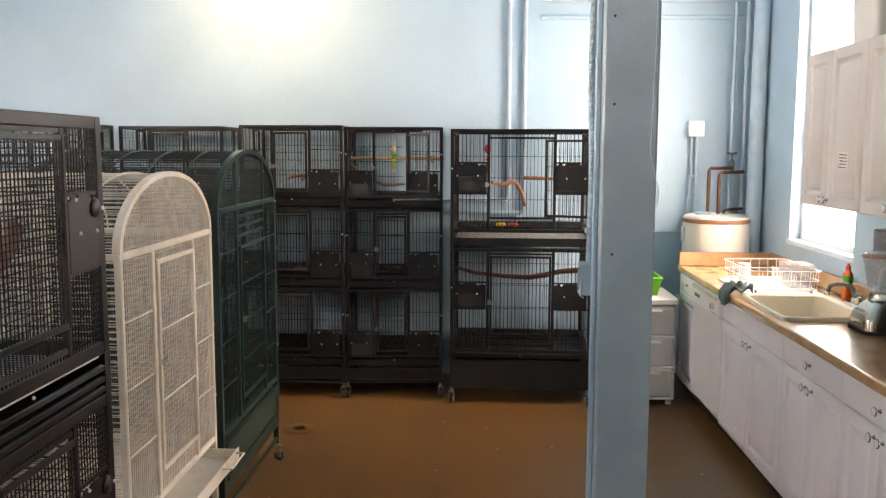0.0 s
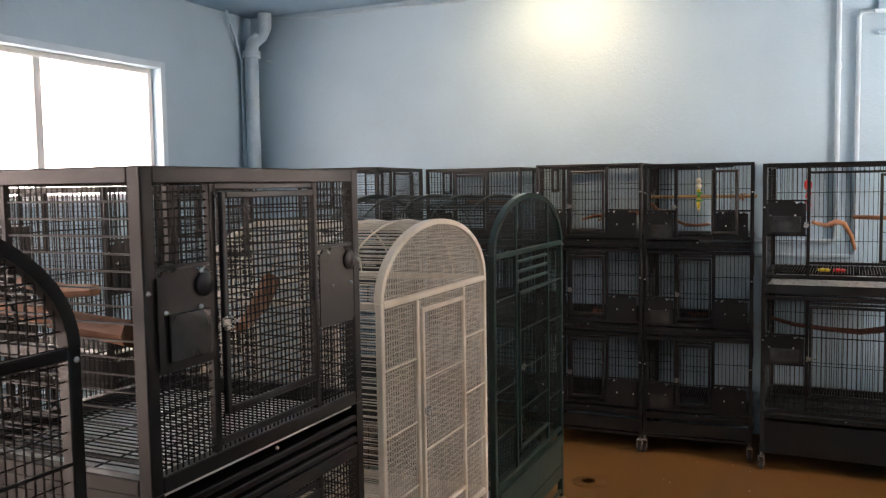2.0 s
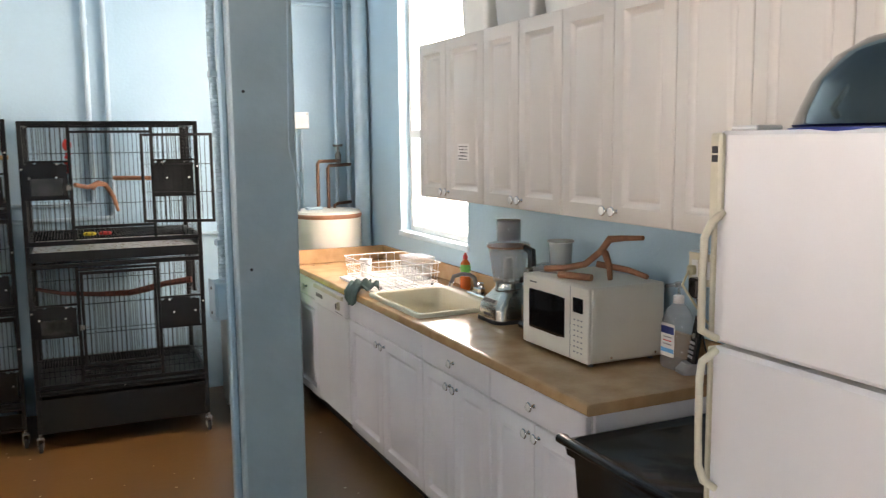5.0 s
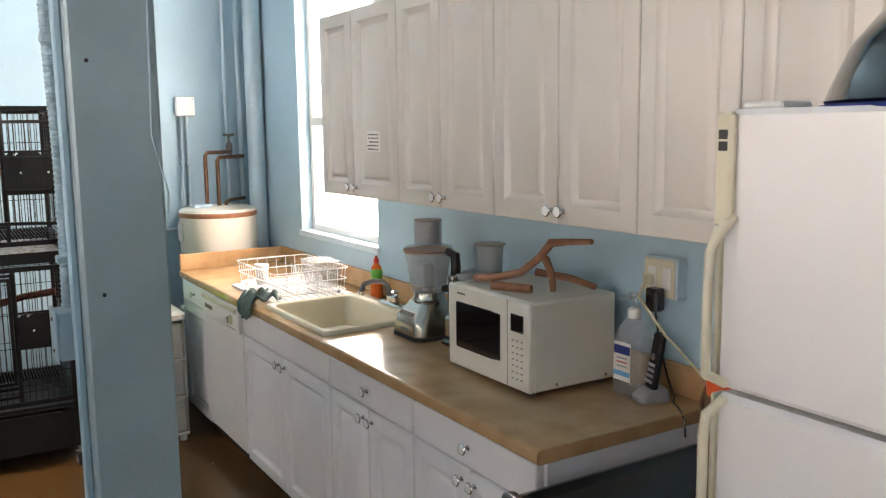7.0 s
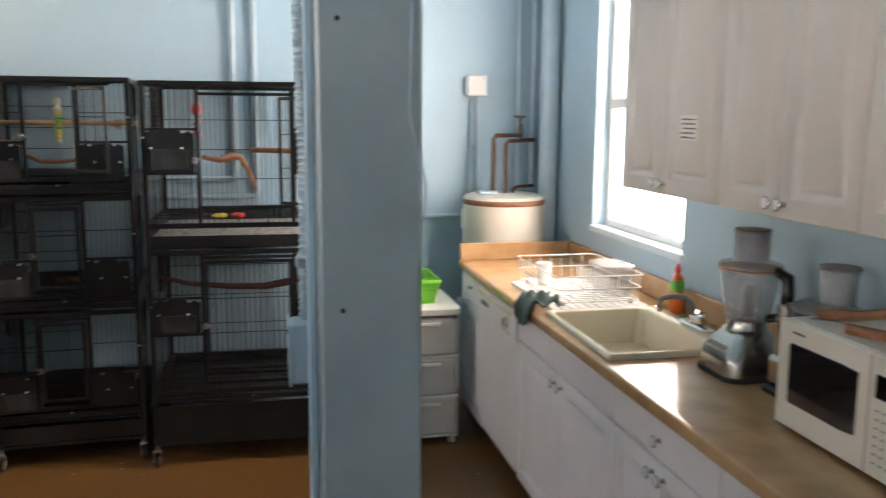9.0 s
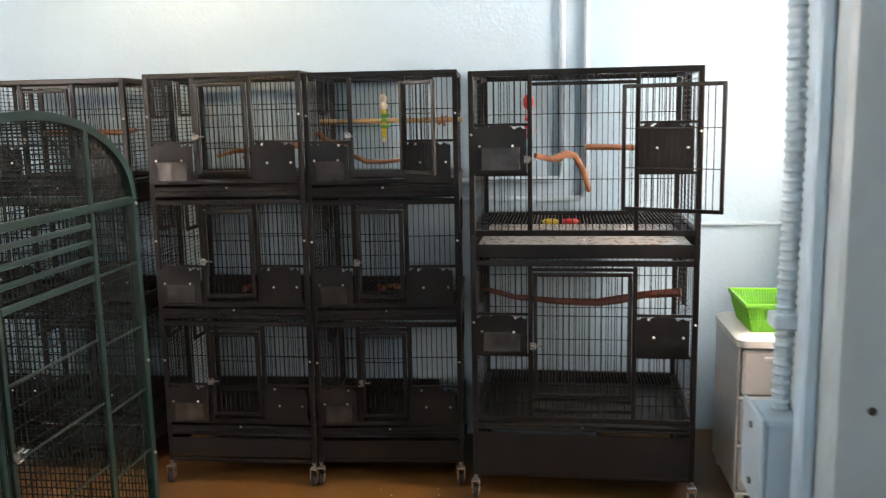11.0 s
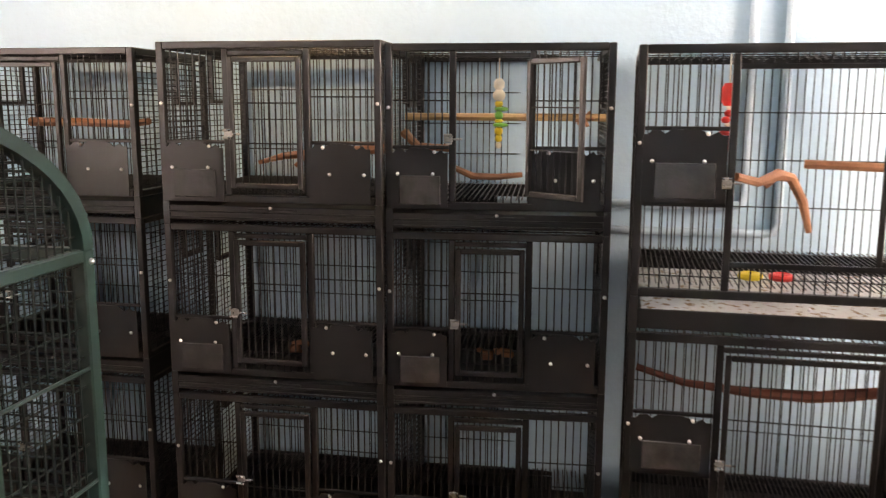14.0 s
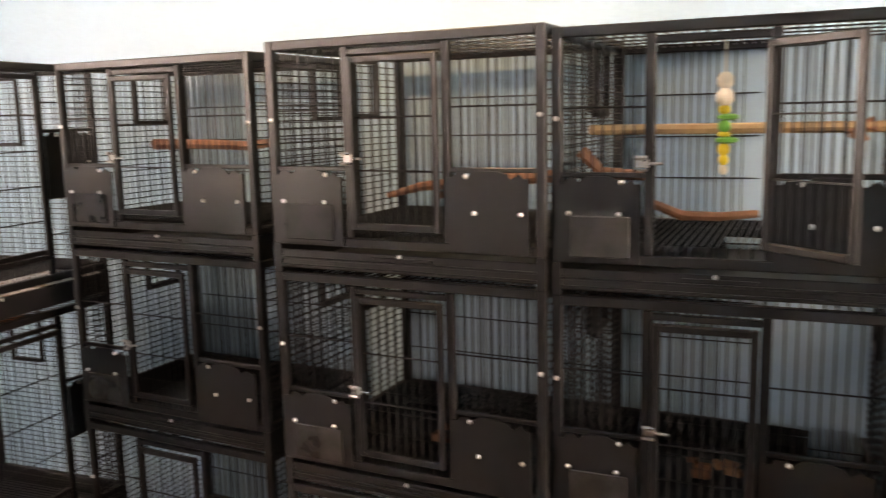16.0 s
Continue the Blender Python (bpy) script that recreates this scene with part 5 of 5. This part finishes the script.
def wall_cabinet(y0, y1, split, label, one_knob=False):
    c = thing("wall_cabinet", label, "cabinet", "wall cabinets")
    part("body", Geo().box(WX + 0.02, y0, WZ0, X1 - 0.002, y1, WZ1, 0.002), UPPERFOIL, c)
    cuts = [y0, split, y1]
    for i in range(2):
        d = part("door", panel_door(cuts[i] + 0.0015, cuts[i + 1] - 0.0015, WZ0 + 0.002, WZ1 - 0.002, WX), UPPERFOIL, c)
        knob(d, WX, split - 0.026 if i == 0 else split + 0.026, WZ0 + 0.04)
    return c


wall_cabinet(4.525, 5.225, 4.91, "white wall cabinet with two raised-panel doors")
wall_cabinet(3.900, 4.524, 4.220, "white wall cabinet with two raised-panel doors")
wall_cabinet(3.268, 3.899, 3.583, "white wall cabinet with two raised-panel doors")
wall_cabinet(2.640, 3.267, 2.957, "white wall cabinet with two raised-panel doors")
part("panel", Geo().box(WX + 0.1, 5.2255, 1.50, X1 - 0.002, 5.242, 1.86, 0.002), CARCASS, thing("filler_board", "plain white filler board on the cabinet side", "board"))
nt = thing("paper_note", "white handwritten note taped to the cabinet door", "note")
pn = part("sheet", Geo().box(WX - 0.0025, 4.665, 1.642, WX - 0.0005, 4.775, 1.722), PAPER, nt)
rn = random.Random(8)
for k in range(5):
    y = 4.675 + rn.uniform(0, 0.012)
    while y < 4.755:
        wv = rn.uniform(0.006, 0.02)
        part("writing", Geo().box(WX - 0.0034, y, 1.706 - k * 0.0145, WX - 0.0024, y + wv, 1.7095 - k * 0.0145 + rn.uniform(0, 0.003)), INK, pn)
        y += wv + 0.005


# storage boxes on the wall cabinets
def storage_box(y0, y1, z, h, label, material, lid):
    t = thing("storage_box", label, "storage box", "boxes on the cabinets")
    part("body", Geo().loops([rr_ring(2.31, 2.57, y0 + 0.02, y1 - 0.02, z, 0.03), rr_ring(2.295, 2.585, y0, y1, z + h, 0.03)]), material, t)
    part("lid", Geo().loops([rr_ring(2.287, 2.593, y0 - 0.008, y1 + 0.008, z + h, 0.03), rr_ring(2.287, 2.593, y0 - 0.008, y1 + 0.008, z + h + 0.018, 0.03), rr_ring(2.30, 2.58, y0 + 0.005, y1 - 0.005, z + h + 0.024, 0.03)]), lid, t)
    part("handle", Geo().box(2.286, (y0 + y1) / 2 - 0.05, z + h * 0.6, 2.302, (y0 + y1) / 2 + 0.05, z + h * 0.72, 0.004), lid, t)


storage_box(4.60, 4.88, WZ1, 0.36, "tall white plastic storage box on a wall cabinet", BINTOP, CARCASS)
storage_box(4.20, 4.55, WZ1, 0.30, "frosted grey plastic storage box on a wall cabinet", BINPLASTIC, GREYPL)
storage_box(3.80, 4.15, WZ1, 0.18, "white plastic storage box on a wall cabinet", BINTOP, CARCASS)
t = thing("storage_box", "grey cardboard box on top of the wall cabinets", "storage box", "boxes on the cabinets")
part("body", Geo().box(2.24, 2.25, WZ1 + 0.001, 2.54, 2.60, WZ1 + 0.3, 0.004), GREYPL, t)
part("tape", Geo().box(2.2385, 2.40, WZ1 + 0.004, 2.2395, 2.45, WZ1 + 0.299), KRAFT, t)
wall_cabinet(2.00, 2.639, 2.32, "white wall cabinet above the refrigerator")

# refrigerator
fr = thing("refrigerator", "white top-freezer refrigerator with yellowed handles", "refrigerator")
RXF, RN, RF = 1.885, 1.94, 2.694
part("body", Geo().box(RXF + 0.07, RN, 0.03, 2.52, RF, 1.735, 0.006), APPLIANCE, fr)
for z0, z1, nm in ((1.262, 1.752, "freezer_door"), (0.10, 1.252, "fridge_door")):
    d = part(nm, Geo().box(RXF, RN, z0, RXF + 0.066, RF, z1, 0.010), APPLIANCE, fr)
    part("gasket", Geo().box(RXF + 0.066, RN + 0.01, z0 + 0.01, RXF + 0.07, RF - 0.01, z1 - 0.01), SEAM, d)
    part("edge_trim", Geo().box(RXF - 0.004, RF - 0.002, z0 + 0.006, RXF + 0.03, RF + 0.008, z1 - 0.004, 0.003), YELLOWED, d, "yellowed edge trim")
    if nm == "freezer_door":
        pts = [(RXF - 0.002, RF - 0.03, 1.57), (RXF - 0.028, RF - 0.022, 1.545), (RXF - 0.042, RF - 0.015, 1.51), (RXF - 0.044, RF - 0.014, 1.42), (RXF - 0.044, RF - 0.014, 1.34), (RXF - 0.045, RF - 0.016, 1.295), (RXF - 0.002, RF - 0.022, 1.272)]
        part("handle_base", Geo().box(RXF - 0.018, RF - 0.032, 1.55, RXF + 0.002, RF + 0.004, 1.748, 0.006), YELLOWED, d)
        part("badge", Geo().box(RXF - 0.0195, RF - 0.024, 1.682, RXF - 0.0175, RF - 0.006, 1.698).box(RXF - 0.0195, RF - 0.024, 1.702, RXF - 0.0175, RF - 0.006, 1.718), INK, d)
    else:
        pts = [(RXF - 0.002, RF - 0.022, 1.245), (RXF - 0.04, RF - 0.016, 1.22), (RXF - 0.044, RF - 0.014, 1.18), (RXF - 0.044, RF - 0.014, 1.05), (RXF - 0.042, RF - 0.015, 0.97), (RXF - 0.03, RF - 0.02, 0.93), (RXF - 0.002, RF - 0.03, 0.91)]
    part("handle", Geo().tube(pts, [0.009, 0.010, 0.0095, 0.009, 0.0095, 0.010, 0.009], 10), YELLOWED, d, "yellowed plastic handle")
part("hinge_cap", Geo().box(RXF + 0.02, RF - 0.10, 1.752, RXF + 0.10, RF - 0.02, 1.764, 0.004), CERAMIC, fr)
part("grille", Geo().box(RXF + 0.03, RN + 0.01, 0.0, RXF + 0.06, RF - 0.01, 0.09, 0.003), SEAM, fr)
mb = thing("mixing_bowl", "upturned steel mixing bowl on the refrigerator", "bowl", m=pose(2.16, 2.375, 1.758))
part("shell", Geo().lathe([(0.262, 0), (0.266, 0.004), (0.262, 0.008), (0.252, 0.035), (0.226, 0.095), (0.182, 0.15), (0.125, 0.184), (0.067, 0.197), (0.0005, 0.199)], 40), BOWL, mb, smooth=60)
bb = thing("blue_basin", "dark blue plastic basin under the steel bowl", "basin", m=pose(2.16, 2.375, 1.7355))
part("rim", Geo().lathe([(0.262, 0.0), (0.272, 0.014), (0.272, 0.02), (0.26, 0.022)], 30), BLUEP, bb)

# black tote and the paper bag on it
tt = thing("storage_tote", "glossy black plastic tote with a lid", "tote")
part("body", Geo().loops([rr_ring(1.93, 2.50, 2.76, 3.24, 0.0, 0.05), rr_ring(1.87, 2.54, 2.72, 3.275, 0.80, 0.05)]), TOTE, tt)
part("lid", Geo().loops([rr_ring(1.85, 2.55, 2.715, 3.285, 0.80, 0.05), rr_ring(1.845, 2.555, 2.71, 3.29, 0.832, 0.05), rr_ring(1.865, 2.535, 2.73, 3.27, 0.838, 0.05), rr_ring(1.885, 2.515, 2.75, 3.25, 0.822, 0.05)]), TOTE, tt)
part("handle", Geo().tube([(1.86, 2.74, 0.838), (1.835, 2.75, 0.85), (1.83, 2.9, 0.852), (1.83, 3.1, 0.852), (1.835, 3.26, 0.85), (1.86, 3.27, 0.838)], 0.016, 10), TOTE, tt)
kb = thing("paper_bag", "crumpled brown paper bag on the black tote", "paper bag", m=pose(2.36, 3.05, 0.8225))
part("bag", Geo().sheet(span(0, 1, 0.04), span(0, 1, 0.1), lambda u, v: ((0.069 + 0.011 * math.sin(13 * u * 6.283 / 3 + 8 * v)) * math.cos(u * 6.283), (0.071 + 0.011 * math.cos(5 * u * 6.283 + 6 * v)) * math.sin(u * 6.283), 0.235 * v + (0.025 * math.sin(4 * u * 6.283) if v > 0.9 else 0))), KRAFT, kb, smooth=25, solid=0.002)
jr = thing("jar", "clear jar with an orange lid in the paper bag", "jar", m=pose(2.36, 3.05, 0.8225))
part("body", Geo().lathe([(0.055, 0.0), (0.06, 0.01), (0.06, 0.235), (0.05, 0.245)], 18), KRAFT, jr)
part("lid", Geo().lathe([(0.056, 0.243), (0.058, 0.282), (0.053, 0.29), (0.0005, 0.29)], 20), ORANGE, jr, "orange screw lid")

# ---- by the water heater ----
wh = thing("water_heater", "white water heater with a rust-coloured band", "water heater", m=pose(2.30, 7.015, 0))
part("shell", Geo().lathe([(0.232, 0.03), (0.237, 0.05), (0.237, 1.205)], 36), TANK, wh)
part("band", Geo().lathe([(0.238, 1.205), (0.242, 1.212), (0.242, 1.228), (0.238, 1.235)], 36), RUSTBAND, wh, "rust-coloured band")
part("top", Geo().lathe([(0.238, 1.235), (0.232, 1.25), (0.2, 1.262), (0.0005, 1.266)], 36), TANK, wh)
part("foot_ring", Geo().lathe([(0.22, 0), (0.22, 0.03)], 24), SEAM, wh)
part("label", Geo().box(-0.244, -0.04, 1.06, -0.236, 0.04, 1.17), PAPER, wh)
part("junction", Geo().box(-0.16, -0.06, 1.262, -0.05, 0.02, 1.282, 0.004), PIPE, wh)
cpz = 1.60
pipe("aged copper water pipe from the heater", [(2.235, 7.01, 1.264), (2.235, 7.01, cpz - 0.02), (2.25, 7.015, cpz), (2.36, 7.06, cpz), (X1 - 0.19, 7.15, cpz), (X1 - 0.19, 7.185, cpz)], 0.0125, COPPER, "copper_pipe")
pipe("aged copper water pipe from the heater", [(2.31, 7.01, 1.264), (2.31, 7.01, cpz - 0.05), (2.325, 7.02, cpz - 0.032), (2.42, 7.07, cpz - 0.03), (X1 - 0.1, 7.17, cpz - 0.03)], 0.0125, COPPER, "copper_pipe")
pipe("aged copper water pipe low behind the heater", [(2.36, 7.03, 1.264), (2.36, 7.03, 1.285), (2.40, 7.07, 1.295), (X1 - 0.1, 7.17, 1.295)], 0.011, COPPER, "copper_pipe")
vv = thing("shutoff_valve", "painted shut-off valve with a tee handle", "valve")
part("body", Geo().lathe([(0.016, -0.04), (0.022, -0.02), (0.022, 0.02), (0.016, 0.04), (0.008, 0.045), (0.008, 0.085)], 12, Matrix.Translation((X1 - 0.19, 7.17, 1.62))), SEAM, vv)
part("handle", Geo().tube([(X1 - 0.225, 7.17, 1.71), (X1 - 0.19, 7.17, 1.705), (X1 - 0.155, 7.17, 1.71)], [0.009, 0.008, 0.009], 8), SEAM, vv)
eb = thing("electrical_box", "white electrical box on the wall with conduits", "electrical box")
part("cover", Geo().box(2.125, Y1 - 0.06, 1.83, 2.24, Y1 - 0.002, 1.95, 0.006), FRAMEW, eb)
part("dot", Geo().rod((2.225, Y1 - 0.063, 1.935), (2.225, Y1 - 0.059, 1.935), 0.004, 8, True), SEAM, eb)
for x in (2.155, 2.19):
    part("conduit", Geo().tube([(x, Y1 - 0.025, 1.83), (x, Y1 - 0.025, 1.5), (x - 0.02 * (x < 2.17), Y1 - 0.03, 1.2)], 0.009, 8), PIPE, eb)
    part("clip", Geo().box(x - 0.014, Y1 - 0.036, 1.52, x + 0.014, Y1 - 0.002, 1.545, 0.002), PIPE, eb)

dr = thing("drawer_tower", "frosted plastic drawer tower with a cream top", "drawer unit")
A0, A1, B0, B1 = 1.49, 1.892, 6.37, 6.86
part("shell", Geo().box(A0, B0 + 0.02, 0.04, A0 + 0.012, B1, 0.70, 0.003).box(A1 - 0.012, B0 + 0.02, 0.04, A1, B1, 0.70, 0.003).box(A0 + 0.012, B1 - 0.012, 0.04, A1 - 0.012, B1, 0.70), BINPLASTIC, dr)
part("top", Geo().loops([rr_ring(A0 - 0.01, A1 + 0.01, B0 - 0.005, B1 + 0.01, 0.70, 0.05), rr_ring(A0 - 0.012, A1 + 0.012, B0 - 0.007, B1 + 0.012, 0.73, 0.05), rr_ring(A0 + 0.005, A1 - 0.005, B0 + 0.01, B1 - 0.005, 0.742, 0.05)]), BINTOP, dr)
for k in range(3):
    z0 = 0.055 + k * 0.215
    d = part("drawer", Geo().box(A0 + 0.016, B0 + 0.004, z0, A1 - 0.016, B1 - 0.02, z0 + 0.20, 0.012), BINPLASTIC, dr)
    part("pull", Geo().box(A0 + 0.10, B0 - 0.008, z0 + 0.16, A1 - 0.10, B0 + 0.004, z0 + 0.178, 0.004), BINTOP, d)
    part("shelf_rim", Geo().box(A0 + 0.004, B0 + 0.006, z0 - 0.014, A1 - 0.004, B0 + 0.03, z0 - 0.003, 0.003), BINTOP, dr)
for x in (A0 + 0.03, A1 - 0.03):
    for y in (B0 + 0.05, B1 - 0.05):
        part("foot", Geo().rod((x, y, 0), (x, y, 0.041), 0.02, 10, True), BINTOP, dr)
bk = thing("plastic_basket", "lime green perforated plastic basket on the drawers", "basket")
g = Geo()
bx0, bx1, by0, by1, bz, bh = 1.53, 1.80, 6.44, 6.78, 0.7425, 0.125
g.box(bx0 + 0.03, by0 + 0.03, bz, bx1 - 0.03, by1 - 0.03, bz + 0.004)
for u in span(0, 1, 0.045):
    for e in (0, 1):
        x = bx0 + (bx1 - bx0) * u
        xi = bx0 + 0.03 + (bx1 - bx0 - 0.06) * u
        g.tube([(x, (by0, by1)[e], bz + bh), (xi, (by0 + 0.03, by1 - 0.03)[e], bz)], 0.0045, 4)
        y = by0 + (by1 - by0) * u
        yi = by0 + 0.03 + (by1 - by0 - 0.06) * u
        g.tube([((bx0, bx1)[e], y, bz + bh), ((bx0 + 0.03, bx1 - 0.03)[e], yi, bz)], 0.0045, 4)
for k in range(1, 6):
    e = 0.03 * (1 - k / 6)
    g.tube([(bx0 + e, by0 + e, bz + bh * k / 6), (bx1 - e, by0 + e, bz + bh * k / 6), (bx1 - e, by1 - e, bz + bh * k / 6), (bx0 + e, by1 - e, bz + bh * k / 6), (bx0 + e, by0 + e, bz + bh * k / 6)], 0.0048, 4)
part("wall_mesh", g, LIME, bk)
g = Geo().box(bx0 - 0.008, by0 - 0.008, bz + bh - 0.012, bx1 + 0.008, by0 + 0.004, bz + bh + 0.004, 0.003).box(bx0 - 0.008, by1 - 0.004, bz + bh - 0.012, bx1 + 0.008, by1 + 0.008, bz + bh + 0.004, 0.003)
g.box(bx0 - 0.008, by0 + 0.004, bz + bh - 0.012, bx0 + 0.004, by1 - 0.004, bz + bh + 0.004, 0.003).box(bx1 - 0.004, by0 + 0.004, bz + bh - 0.012, bx1 + 0.008, by1 - 0.004, bz + bh + 0.004, 0.003)
part("rim", g, LIME, bk)
